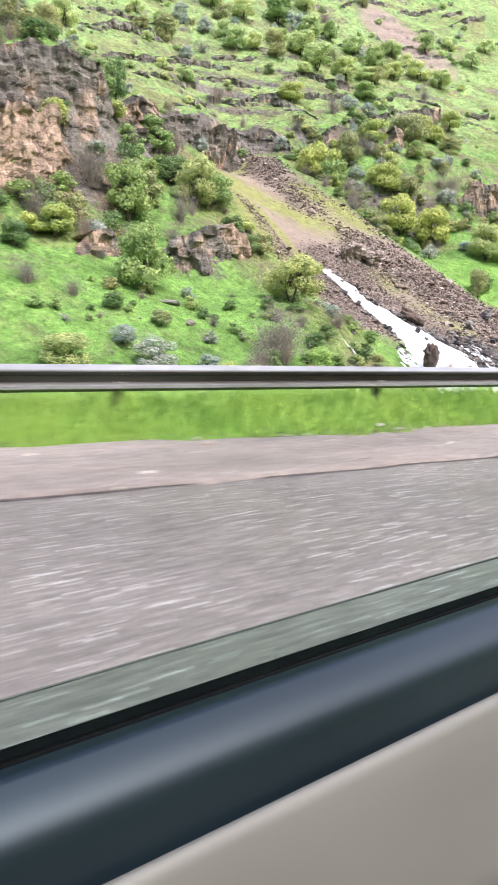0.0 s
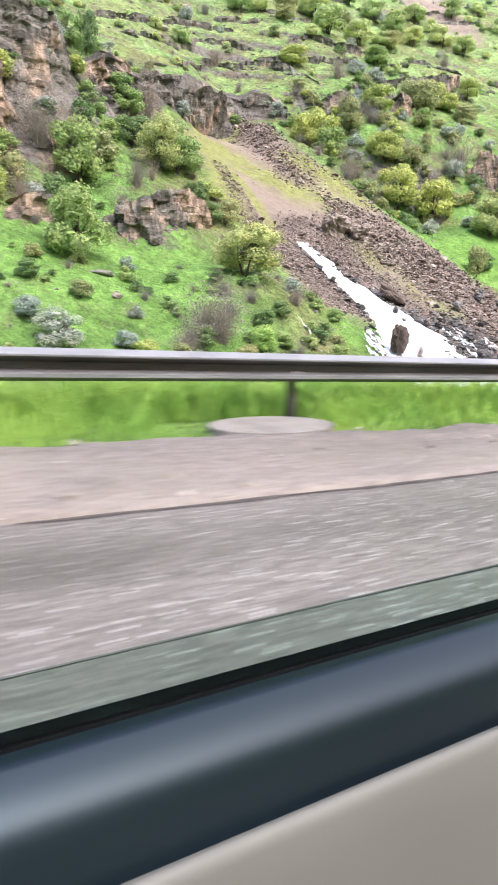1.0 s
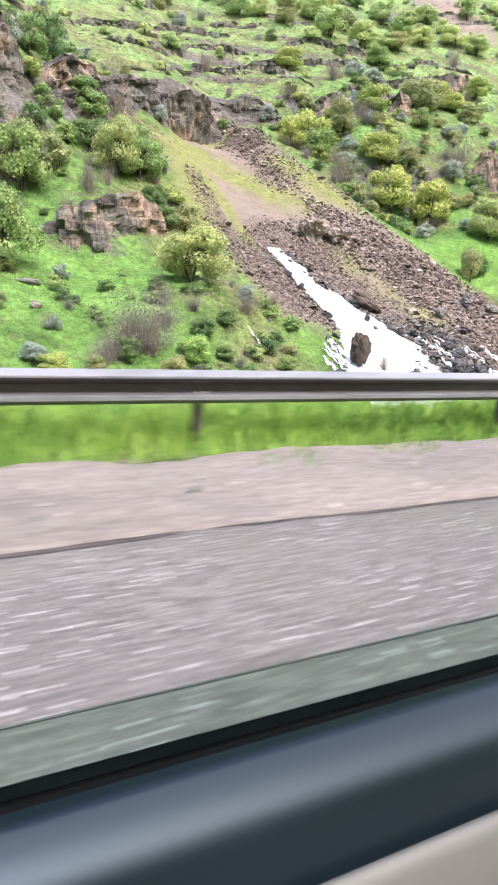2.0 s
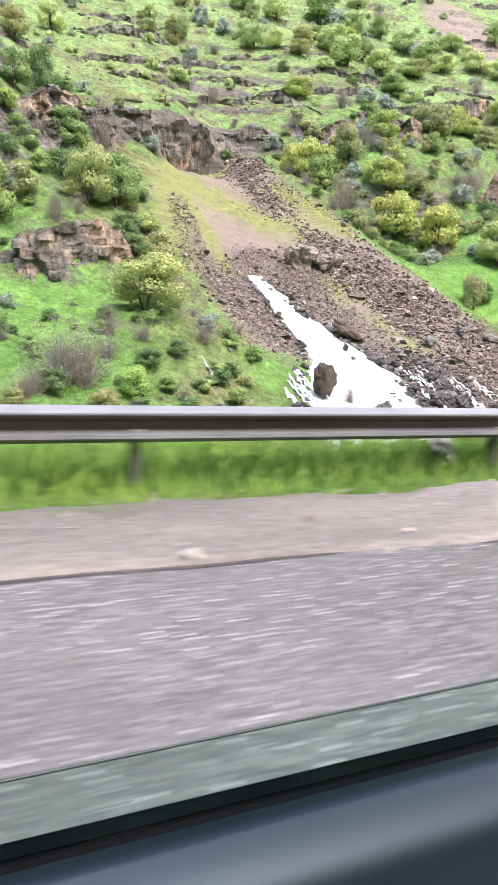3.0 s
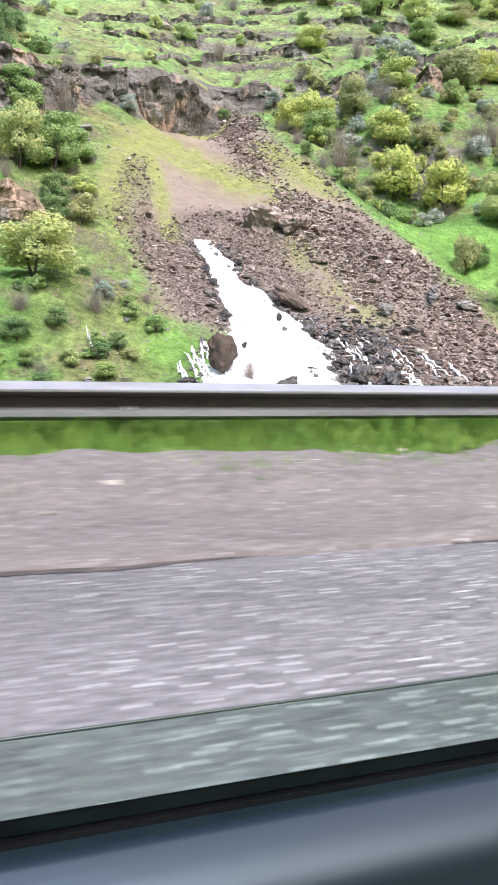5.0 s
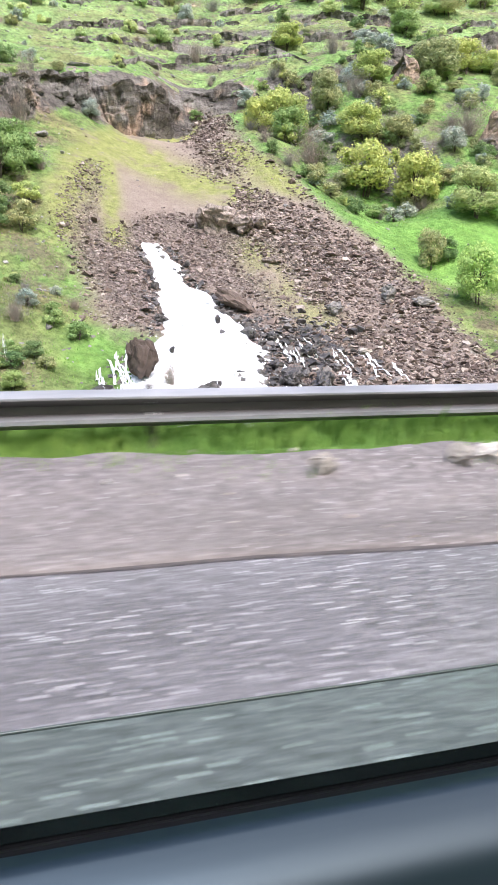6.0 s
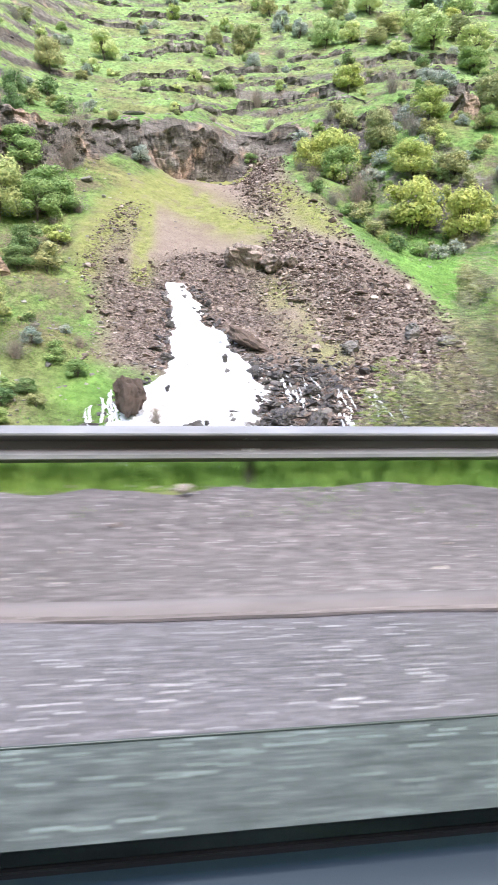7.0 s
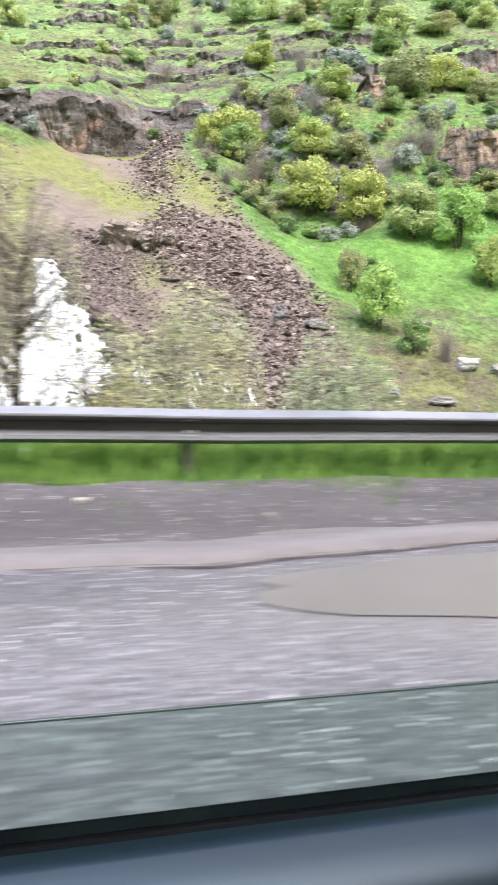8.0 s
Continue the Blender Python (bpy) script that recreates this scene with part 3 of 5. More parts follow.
LEAF = {
    "yellow": material("yellow_leaf", leaf_look((0.28, 0.33, 0.10), (0.52, 0.57, 0.20), (0.70, 0.73, 0.34)), 0.8, spec=0.2),
    "olive": material("olive_leaf", leaf_look((0.25, 0.26, 0.13), (0.42, 0.43, 0.22), (0.56, 0.565, 0.32)), 0.8, spec=0.2),
    "green": material("green_leaf", leaf_look((0.18, 0.25, 0.105), (0.35, 0.46, 0.185), (0.54, 0.66, 0.31)), 0.8, spec=0.2),
    "dark": material("dark_leaf", leaf_look((0.11, 0.165, 0.08), (0.215, 0.31, 0.135), (0.35, 0.47, 0.22)), 0.8, spec=0.2),
    "silver": material("silver_leaf", leaf_look((0.27, 0.30, 0.27), (0.45, 0.49, 0.45), (0.62, 0.65, 0.62)), 0.8, spec=0.2),
    "bright": material("bright_leaf", leaf_look((0.25, 0.37, 0.11), (0.46, 0.63, 0.21), (0.66, 0.79, 0.35)), 0.8, spec=0.2),
    # Lime leaf lightened for the upper slope, with distance haze painted into it.
    "lime": material("hazed_lime_leaf", leaf_look((0.36, 0.43, 0.19), (0.58, 0.66, 0.32), (0.78, 0.83, 0.52)), 0.8, spec=0.2),
    "bare": material("bare_twig", leaf_look((0.20, 0.165, 0.148), (0.37, 0.315, 0.285), (0.54, 0.48, 0.44)), 0.9, spec=0.1),
    "pale": material("pale_leaf", leaf_look((0.30, 0.34, 0.15), (0.50, 0.55, 0.25), (0.64, 0.67, 0.37)), 0.8, spec=0.2),
    "hazel": material("hazel_leaf", leaf_look((0.42, 0.43, 0.26), (0.60, 0.61, 0.38), (0.74, 0.75, 0.52)), 0.8, spec=0.2),
    "russet": material("russet_leaf", leaf_look((0.44, 0.41, 0.26), (0.60, 0.57, 0.37), (0.74, 0.70, 0.48)), 0.8, spec=0.2),
}
BARK = material("bark", lambda n: (n.colour(n.ramp(n.noise(8, 5, 0.6, (1, 1, 0.3)), (0.3, (0.05, 0.04, 0.033)), (0.7, (0.16, 0.13, 0.11)))),
                                   n.bump(n.noise(14, 5, 0.6, (1, 1, 0.2)), 0.6, 0.05)), 0.9, spec=0.1)


def stone_look(a, b, c):
    def build(n):
        base = n.ramp(n.where.outputs["Random Per Island"], (0.0, a), (0.6, b), (1.0, c))
        each = n.ramp(n.info.outputs["Random"], (0.0, 0.75), (1.0, 1.2))
        mottled = n.ramp(n.noise(3.5, 6, 0.7), (0.3, 0.7), (0.7, 1.2))
        n.colour(n.mix(1.0, n.mix(1.0, base, each, "MULTIPLY"), mottled, "MULTIPLY"))
        n.bump(n.noise(5, 6, 0.7), 0.6, 0.1)
    return build


STONE = material("scree_stone", stone_look((0.105, 0.077, 0.065), (0.265, 0.208, 0.18), (0.57, 0.485, 0.43)), 0.9, spec=0.2)
GREY_STONE = material("grey_stone", stone_look((0.16, 0.15, 0.145), (0.27, 0.255, 0.245), (0.45, 0.43, 0.41)), 0.9, spec=0.2)
WET_STONE = material("wet_stone", stone_look((0.035, 0.03, 0.03), (0.075, 0.068, 0.065), (0.16, 0.145, 0.135)), 0.38, spec=0.5)
BROWN_STONE = material("brown_stone", stone_look((0.085, 0.062, 0.052), (0.14, 0.105, 0.088), (0.21, 0.165, 0.14)), 0.7, spec=0.3)
KNOB_STONE = material("fractured_stone", lambda n: (n.colour(n.mix(1.0, n.mix(1.0, n.ramp(n.noise(0.5, 5, 0.6), (0.3, (0.26, 0.212, 0.185)), (0.7, (0.46, 0.385, 0.345))),
                      n.ramp(n.noise(1.6, 5, 0.7, (1, 1, 0.3)), (0.36, 0.45), (0.5, 1.0)), "MULTIPLY"), n.ramp(n.noise(6, 5, 0.7), (0.3, 0.7), (0.7, 1.2)), "MULTIPLY")), n.bump(n.noise(2.5, 8, 0.7), 0.9, 0.3)), 0.9, spec=0.2)
PALE_STONE = material("pale_stone", stone_look((0.27, 0.24, 0.205), (0.38, 0.342, 0.30), (0.52, 0.48, 0.43)), 0.9, spec=0.2)


def foam_look(n):
    streak = n.noise(1.3, 6, 0.65, (1.6, 0.45, 0.45))
    n.colour(n.ramp(streak, (0.30, (0.22, 0.24, 0.25)), (0.40, (0.60, 0.63, 0.65)), (0.52, (0.90, 0.905, 0.91))))
    n.rough(0.45)
    n.bump(n.noise(2.2, 6, 0.7, (1.6, 0.5, 0.5)), 0.7, 0.3)


FOAM = material("white_water", foam_look, spec=0.3)
BLADE = material("grass_blade", leaf_look((0.17, 0.31, 0.065), (0.37, 0.58, 0.135), (0.56, 0.72, 0.24)), 0.7, spec=0.2)
DEEP_BLADE = material("deep_grass_blade", leaf_look((0.10, 0.19, 0.045), (0.22, 0.37, 0.085), (0.40, 0.54, 0.17)), 0.7, spec=0.2)
SILT = material("pale_silt", lambda n: (n.colour(n.ramp(n.noise(5, 6, 0.7, (0.3, 1, 1)), (0.3, (0.13, 0.117, 0.117)), (0.7, (0.205, 0.187, 0.188)))), n.bump(n.noise(30, 4), 0.3, 0.01)), 0.8)
CONCRETE = material("concrete", lambda n: (n.colour(n.ramp(n.noise(3, 6, 0.65), (0.3, (0.17, 0.153, 0.142)), (0.7, (0.27, 0.25, 0.232)))),
                                           n.bump(n.noise(18, 5), 0.4, 0.02)), 0.9)
CRACK = material("crack", lambda n: n.colour(n.ramp(n.noise(9, 4), (0.3, (0.035, 0.03, 0.028)), (0.7, (0.10, 0.085, 0.08)))), 0.95)
MUD = material("muddy_water", lambda n: (n.colour(n.ramp(n.noise(0.9, 4), (0.3, (0.165, 0.150, 0.146)), (0.7, (0.205, 0.188, 0.182)))), n.bump(n.noise(7, 2), 0.04, 0.02)), 0.3)


# ---- rock faces ----
def rock_face(name, line, mat, lean=0.25, back=4.0, label="", seed=0, fine=0.4, craggy=1.0):
    """A broken, bedded rock wall along base points (x, y, height); its top runs back into the slope."""
    pts = np.array(line, float)
    seg = np.hypot(np.diff(pts[:, 0]), np.diff(pts[:, 1]))
    at = np.concatenate([[0], np.cumsum(seg)])
    nu = max(6, int(at[-1] / fine))
    u = np.linspace(0, at[-1], nu)
    px, py, ph = (np.interp(u, at, pts[:, k]) for k in range(3))
    ph = ph * (0.86 + 0.2 * lattice(u / 2.1, 0 * u, seed) + 0.1 * lattice(u / 0.7, 0 * u, seed + 1)) * np.sin(np.clip(np.minimum(u, at[-1] - u) / 2.4 + 0.1, 0, 1) * np.pi / 2)
    dx, dy = np.gradient(px), np.gradient(py)
    n = np.hypot(dx, dy) + 1e-9
    ox, oy = dy / n, -dx / n
    top = float(ph.max())
    nv = max(5, int(top / (fine * 0.8)))
    rows = []
    base = ground_z(px, py)
    for k in range(nv + 4):
        v = min(k / nv, 1.0)
        h = v * ph - 0.8 * (1 - v)
        bed = np.floor((base + h) / 0.85 + 1.2 * fbm(u / 6, 0 * u + base / 9, seed + 3))
        block = hashed(np.floor(u / (1.1 + 0.9 * hashed(bed, 0 * u, seed + 5)) + 7 * hashed(bed, 0 * u, seed + 6)), bed, seed)
        d = 0.42 * (block - 0.5) + 1.5 * fbm(u / 2.6, h / 11.0 + seed, seed + 8) + 0.32 * fbm(u / 0.8, h / 0.8, seed + 9) - 0.5 * np.clip(0.16 - abs(fbm(u / 2.6 + 0.15 * h, h / 14, seed + 15)), 0, 1) / 0.16
        d = craggy * d * min(1.15, 0.6 + top / 8) - lean * h + 0.7 * np.sin(np.clip(v, 0, 1) * np.pi) * fbm(u / 5, 0 * u, seed + 12)
        if k > nv:
            d = d - back * (k - nv) / 3
            h = h + 0.15 * (k - nv) - 0.25 * (k - nv == 3)
        x, y = px + ox * d, py + oy * d
        z = base + h
        if k > nv:
            z = np.where(k - nv == 3, np.minimum(z, ground_z(x, y) - 0.4), np.maximum(z * (1 - (k - nv) / 4) + ground_z(x, y) * (k - nv) / 4, ground_z(x, y) + 0.05))
        rows.append(np.stack([x, y, z], -1))
    verts = np.concatenate(rows)
    faces = [(k * nu + i, k * nu + i + 1, (k + 1) * nu + i + 1, (k + 1) * nu + i) for k in range(nv + 3) for i in range(nu - 1)]
    return thing(name, mesh_of(name, verts, faces, mat), label=label, category="rock")


rock_face("rock_lip", [(47.5, 89.0, 3.2), (50.0, 89.8, 5.6), (52.4, 90.8, 6.9), (54.8, 91.8, 6.8), (57.6, 93.4, 5.8), (60.0, 96.0, 5.0), (62.6, 99.4, 4.4), (65.4, 101.4, 3.2), (68.4, 103.6, 2.4)], ROCK, 0.16, 5.0,
          "grey broken rock wall above the top of the scree", 2, 0.3, 2.2)
rock_face("rock_lip", [(66.8, 103.2, 2.6), (68.8, 102.8, 4.6), (71.0, 102.9, 6.2), (73.6, 104.2, 6.6), (76.2, 106.4, 6.2), (78.4, 109.0, 4.4), (80.4, 112.0, 2.4)], ROCK, -0.16, 5.0, "bulging grey rock lip overhanging the scree", 3, 0.28)
rock_face("rock_lip", [(79.2, 111.4, 2.4), (82.0, 112.8, 3.4), (85.0, 113.6, 3.6), (88.0, 113.0, 3.2), (91.0, 111.6, 2.4)], ROCK, 0.2, 5.0, "grey rock wall at the head of the scree", 5, 0.3)
rock_face("cliff", [(27.5, 81.6, 7.2), (32.9, 82.0, 8.4), (36.8, 82.0, 8.2), (41.0, 82.4, 8.0), (43.0, 83.8, 6.8), (44.2, 86.5, 2.5)], ROCK, 0.08, 5.0, "tall grey bedded cliff on the spur", 4, 0.3)
rock_face("cliff", [(22.0, 76.8, 7.0), (27.3, 77.4, 8.0), (30.0, 78.0, 8.6), (32.6, 78.4, 8.2), (34.7, 79.0, 7.2), (36.4, 80.0, 2.5)], OCHRE_CLIFF, 0.05, 4.0, "ochre and grey cliff with upright cracks", 6, 0.3)
rock_face("outcrop", [(42.0, 71.0, 2.0), (43.6, 68.8, 3.6), (45.6, 67.8, 4.9), (48.8, 68.2, 5.0), (51.2, 69.0, 3.8), (53.6, 70.8, 1.6)], WARM_ROCK, 0.1, 4.0, "ochre rock outcrop with a dark hollow in the grass", 8, 0.22, 1.25)
rock_face("outcrop", [(32.0, 70.1, 1.9), (33.8, 68.9, 3.0), (37.8, 70.8, 2.7)], WARM_ROCK, 0.1, 3.0, "low ochre rock outcrop in the field", 10, 0.22, 1.25)
rock_face("cliff", [(115.6, 90.0, 3.5), (118.0, 87.4, 6.2), (119.7, 86.2, 7.0), (123.0, 86.0, 6.4), (128.0, 88.0, 5.0), (133.0, 92.0, 3.0)], WARM_ROCK, 0.05, 4.0, "reddish upright cliff above the green meadow", 14, 0.3)
rock_face("outcrop", [(110.4, 104.6, 2.6), (112.2, 102.4, 4.8), (115.6, 103.4, 3.6)], WARM_ROCK, 0.1, 3.0, "reddish rock outcrop among the trees", 16, 0.3)
rock_face("cliff", [(128.5, 116.4, 1.8), (134.3, 116.4, 3.6), (140.0, 117.2, 4.1), (146.0, 119.0, 3.0)], ROCK, 0.1, 4.0, "pale rock wall on the upper slope", 18, 0.35)
for k, line in enumerate([
        [(65.7, 142.5, 1.5), (73.2, 143.1, 2.3), (82.5, 144.2, 2.6), (86, 145, 1.2)], [(64, 129.5, 1.2), (72.4, 129.2, 1.9), (83.3, 135.0, 1.9), (87.6, 134.8, 1.0)],
        [(66, 122.0, 1.0), (73.8, 122.4, 1.5), (84.3, 129.7, 1.5), (87.5, 130.2, 1.0)], [(84.4, 130.6, 1.2), (93.5, 130.2, 1.8), (97, 127.2, 1.0)],
        [(70.0, 113.9, 0.9), (73.5, 112.5, 1.2), (83.8, 125.0, 1.4), (88.3, 124.2, 1.6), (93.3, 121.1, 1.2)], [(94.4, 125.1, 1.5), (99.3, 121.9, 2.2), (106.1, 119.6, 2.0), (118.0, 121.7, 1.5)],
        [(88.7, 113.5, 1.2), (93.7, 109.0, 2.0), (102.7, 108.9, 2.2), (117.0, 111.8, 2.4), (136.0, 120.6, 1.9), (148.9, 122.6, 2.1)], [(68.7, 149.1, 1.0), (78.0, 150.7, 1.5), (91.2, 154.1, 1.2)],
        [(124.2, 122.6, 1.0), (140.2, 129.3, 1.8), (153.4, 126.2, 1.2)], [(104.4, 127.6, 1.5), (111.1, 130.7, 1.8), (117.7, 126.4, 2.1), (130.5, 129.6, 1.8)], [(91.5, 125.2, 1.6), (96.5, 118.0, 2.2), (101.4, 112.0, 0.8)]]):
    rock_face("rock_ledge", [(x, y, 0.8 * h) for x, y, h in line], LEDGE_ROCK, 0.02, 2.0, "low dark rock ledge between grass terraces", 40 + 3 * k, 0.3, 2.0)
for k in range(64):
    # ledges further up and along
    x, y = random.uniform(50, 220), random.uniform(116, 225)
    n = random.uniform(8, 22)
    h = random.uniform(0.6, 1.4)
    bow = random.uniform(-2, 3)
    rock_face("rock_ledge", [(x, y, h), (x + n * 0.5, y + bow, 1.3 * h), (x + n, y + 0.4, 0.8 * h)], LEDGE_ROCK, 0.02, 2.0, "low dark rock ledge between grass terraces", 90 + 2 * k, 0.5, 1.8)

# ---- loose stones ----
def hull(seed, flat=0.7, count=11):
    rnd = random.Random(seed)
    bm = bmesh.new()
    for _ in range(count):
        v = Vector((rnd.gauss(0, 1), rnd.gauss(0, 1), rnd.gauss(0, 1))).normalized() * rnd.uniform(0.8, 1.1)
        bm.verts.new((v.x * 0.5, v.y * 0.5 * rnd.uniform(0.8, 1.0), v.z * 0.5 * flat))
    made = bmesh.ops.convex_hull(bm, input=bm.verts)
    bmesh.ops.delete(bm, geom=[g for g in made["geom_interior"] if isinstance(g, bmesh.types.BMVert)], context="VERTS")
    return bm


def hull_arrays(seed, flat=0.7):
    bm = hull(seed, flat, 9)
    bmesh.ops.triangulate(bm, faces=list(bm.faces))
    bm.verts.index_update()
    v = np.array([p.co[:] for p in bm.verts])
    f = np.array([[p.index for p in q.verts] for q in bm.faces])
    bm.free()
    return v, f


HULLS = [hull_arrays(s, 0.55 + 0.05 * (s % 5)) for s in range(12)]
rng = np.random.default_rng(5)


def heap(spots, sizes, sink=0.25):
    """One joined mesh of many stones at the spots (x, y)."""
    vs, fs, base = [], [], 0
    zs = ground_z(spots[:, 0], spots[:, 1])
    for (x, y), z, s in zip(spots, zs, sizes):
        v, f = HULLS[rng.integers(len(HULLS))]
        a, b = rng.uniform(0, 6.28), rng.uniform(-0.6, 0.6)
        ca, sa, cb, sb = math.cos(a), math.sin(a), math.cos(b), math.sin(b)
        turn = np.array([[ca, -sa, 0], [sa, ca, 0], [0, 0, 1]]) @ np.array([[1, 0, 0], [0, cb, -sb], [0, sb, cb]])
        vs.append((v * s) @ turn.T + (x, y, z + s * (0.3 - sink)))
        fs.append(f + base)
        base += len(v)
    return np.concatenate(vs), np.concatenate(fs).tolist()


def in_water(x, y):
    return (x > water_left(y) + 0.3) & (x < water_right(y) - 0.3) & (y < 74.5)


def strewn(count, x0, x1, y0, y1, chance):
    out = np.empty((0, 2))
    while len(out) < count:
        p = np.stack([rng.uniform(x0, x1, 4 * count), rng.uniform(y0, y1, 4 * count)], -1)
        out = np.concatenate([out, p[rng.uniform(0, 1, len(p)) < chance(p[:, 0], p[:, 1])]])
    return out[:count]


def water_left(y):
    return np.interp(y, (40, 50, 53, 56, 60, 63, 66, 69, 71, 74.5), (58.0, 61.0, 62.2, 64.2, 66.6, 66.9, 67.5, 67.8, 67.6, 67.6))


def water_right(y):
    return np.interp(y, (40, 48, 52, 56.6, 60.3, 61.8, 66.4, 67.6, 71, 74.5), (71.5, 72.5, 73.1, 74.5, 74.2, 73.2, 72.2, 70.6, 70.6, 69.4))


screes = thing("scree", None, label="brown broken stones lying loose on the scree slope", category="scree")
loose = lambda x, y: stony(x, y) * ~in_water(x, y)
spots = strewn(25000, 56, 98, 44, 114, loose)
v, f = heap(spots, np.clip(rng.lognormal(-1.4, 0.48, len(spots)) * np.where(spots[:, 0] > 79, 1.3, 0.8), 0.12, 1.3))
tagged(piece("rubble", mesh_of("rubble", v, f, STONE), screes), kind="stuff")
STONE_MESHES = [mesh_of("stone", HULLS[k][0], HULLS[k][1].tolist(), STONE) for k in range(12)]
for x, y in strewn(280, 60, 94, 46, 76, loose):
    s = float(np.clip(rng.lognormal(-0.35, 0.3), 0.45, 1.3))
    piece("stone", STONE_MESHES[rng.integers(12)], screes, m=Matrix.LocRotScale((x, y, float(ground_z(x, y)) + 0.12 * s), Euler(rng.uniform(-0.5, 0.5, 2).tolist() + [rng.uniform(0, 6.28)]), (s, s, s)))

beside = lambda x, y: (np.exp(-(((x - water_right(y) - 3.0) / 3.6) ** 2)) * step(60.5 - y, 1.2) + np.exp(-(((x - water_right(y) - 0.3) / 0.8) ** 2)) + 0.6 * np.exp(-(((x - water_left(y) + 0.2) / 0.5) ** 2))) * step(74 - y, 0.5)
spots = strewn(1500, 58, 86, 42, 74, lambda x, y: beside(x, y))
v, f = heap(spots, np.clip(rng.lognormal(-0.5, 0.4, len(spots)), 0.3, 1.6))
thing("wet_rocks", mesh_of("wet_rocks", v, f, WET_STONE), label="dark wet rocks beside the white water", category="rocks", kind="stuff")
spots = strewn(6000, 20, 175, 48, 190, lambda x, y: 0.07 + 0.5 * step(y - 112, 4) + 0.6 * np.exp(-(((x - 57) / 4) ** 2)) * step(96 - y, 3) + 4.0 * np.exp(-((x - 57.5) / 1.6) ** 2 - ((y - 50) / 1.6) ** 2) + 3.0 * np.exp(-((x - 54.5) / 1.5) ** 2 - ((y - 52.5) / 1.4) ** 2) + 3.0 * np.exp(-((x - 57.5) / 1.2) ** 2 - ((y - 62.5) / 2.6) ** 2) + 0.5 * np.exp(-(((x - 97) / 4) ** 2)) * step(66 - y, 2))
v, f = heap(spots, np.clip(rng.lognormal(-0.95, 0.45, len(spots)), 0.2, 1.4), 0.3)
thing("field_stones", mesh_of("field_stones", v, f, GREY_STONE), label="grey stones scattered on the grass slope", category="stones", kind="stuff")


def broken(name, seed, blocks=5, cuts=2):
    """A boulder of the unit size: angular blocks grown together, with a rough skin."""
    rnd = random.Random(seed)
    bm = bmesh.new()
    for k in range(blocks):
        one = hull(seed * 31 + k, 1.0, 18)
        s = 1.0 if k == 0 else rnd.uniform(0.35, 0.6)
        off = Vector((0, 0, 0)) if k == 0 else Vector((rnd.uniform(-0.33, 0.33), rnd.uniform(-0.33, 0.33), rnd.uniform(-0.3, 0.25)))
        for v in one.verts:
            v.co = v.co * s * 0.92 + off
        bmesh.ops.triangulate(one, faces=list(one.faces))
        bmesh.ops.subdivide_edges(one, edges=list(one.edges), cuts=cuts, use_grid_fill=True)
        for v in one.verts:
            p = v.co * 3 + Vector((seed, k, 0))
            v.co += v.normal * 0.085 * noise.fractal(p, 0.6, 2.0, 6) + v.normal * 0.04 * noise.cell(p * 1.6)
        tmp = bpy.data.meshes.new("tmp")
        one.to_mesh(tmp)
        one.free()
        bm.from_mesh(tmp)
        bpy.data.meshes.remove(tmp)
    me = bpy.data.meshes.new(name)
    bm.to_mesh(me)
    bm.free()
    return me


def boulder(x, y, size, mat, label, seed, turn=0.0, tip=0.0, sink=0.2, roll=0.0):
    """One rough stone, or for a large one a stack of fractured blocks."""
    z = float(ground_z(x, y))
    ob = thing("boulder", broken("boulder", seed, 1, 5), Matrix.LocRotScale((x, y, z + size[2] * (0.5 - sink)), Euler((tip, roll, turn)), size), label=label, category="boulder", group="boulders on the slope")
    ob.data.materials.append(mat)
    return ob


boulder(76.3, 77.0, (6.2, 4.4, 4.4), KNOB_STONE, "brown fractured rock knob standing out of the scree", 31, 0.4, 0.15, 0.36, 0.1)
boulder(78.6, 76.2, (3.6, 3.0, 3.2), KNOB_STONE, "brown fractured rock leaning on the scree knob", 57, 1.4, 0.0, 0.3, 0.3)
boulder(80.6, 76.4, (2.6, 2.0, 2.2), KNOB_STONE, "broken brown rock beside the scree knob", 32, 1.0)
boulder(73.9, 63.6, (5.0, 2.4, 1.9), BROWN_STONE, "long brown wet slab at the edge of the white water", 33, -0.2, 0.3, 0.1, 0.5)
boulder(63.7, 51.8, (2.7, 2.2, 4.8), BROWN_STONE, "tall wet brown boulder standing in the white water", 34, 0.2)
boulder(82.4, 61.2, (2.4, 1.6, 1.5), GREY_STONE, "smooth grey boulder among brown stones", 35, 0.3)
boulder(88.6, 63.0, (3.4, 2.0, 1.9), GREY_STONE, "grey boulder at the foot of the scree", 36, 0.9)
boulder(91.2, 61.6, (2.6, 1.6, 1.3), GREY_STONE, "grey boulder at the foot of the scree", 37, 0.1)
boulder(81.8, 54.4, (1.6, 1.2, 0.7), PALE_STONE, "flat pale stone at the foot of the scree", 38, 0.2)
boulder(67.5, 49.2, (2.4, 1.6, 1.6), WET_STONE, "dark wet rock in the white water", 39, 0.7)
boulder(74.0, 50.0, (2.2, 1.8, 1.9), WET_STONE, "dark wet rock beside the white water", 40, 0.3)
boulder(76.4, 49.4, (2.6, 1.8, 2.0), WET_STONE, "dark wet rock beside the white water", 41, 1.3)
boulder(77.3, 54.8, (2.0, 1.5, 1.3), WET_STONE, "dark wet rock beside the white water", 42, 1.9)
boulder(75.2, 57.5, (1.8, 1.4, 1.2), WET_STONE, "dark wet rock beside the white water", 43, 0.6)
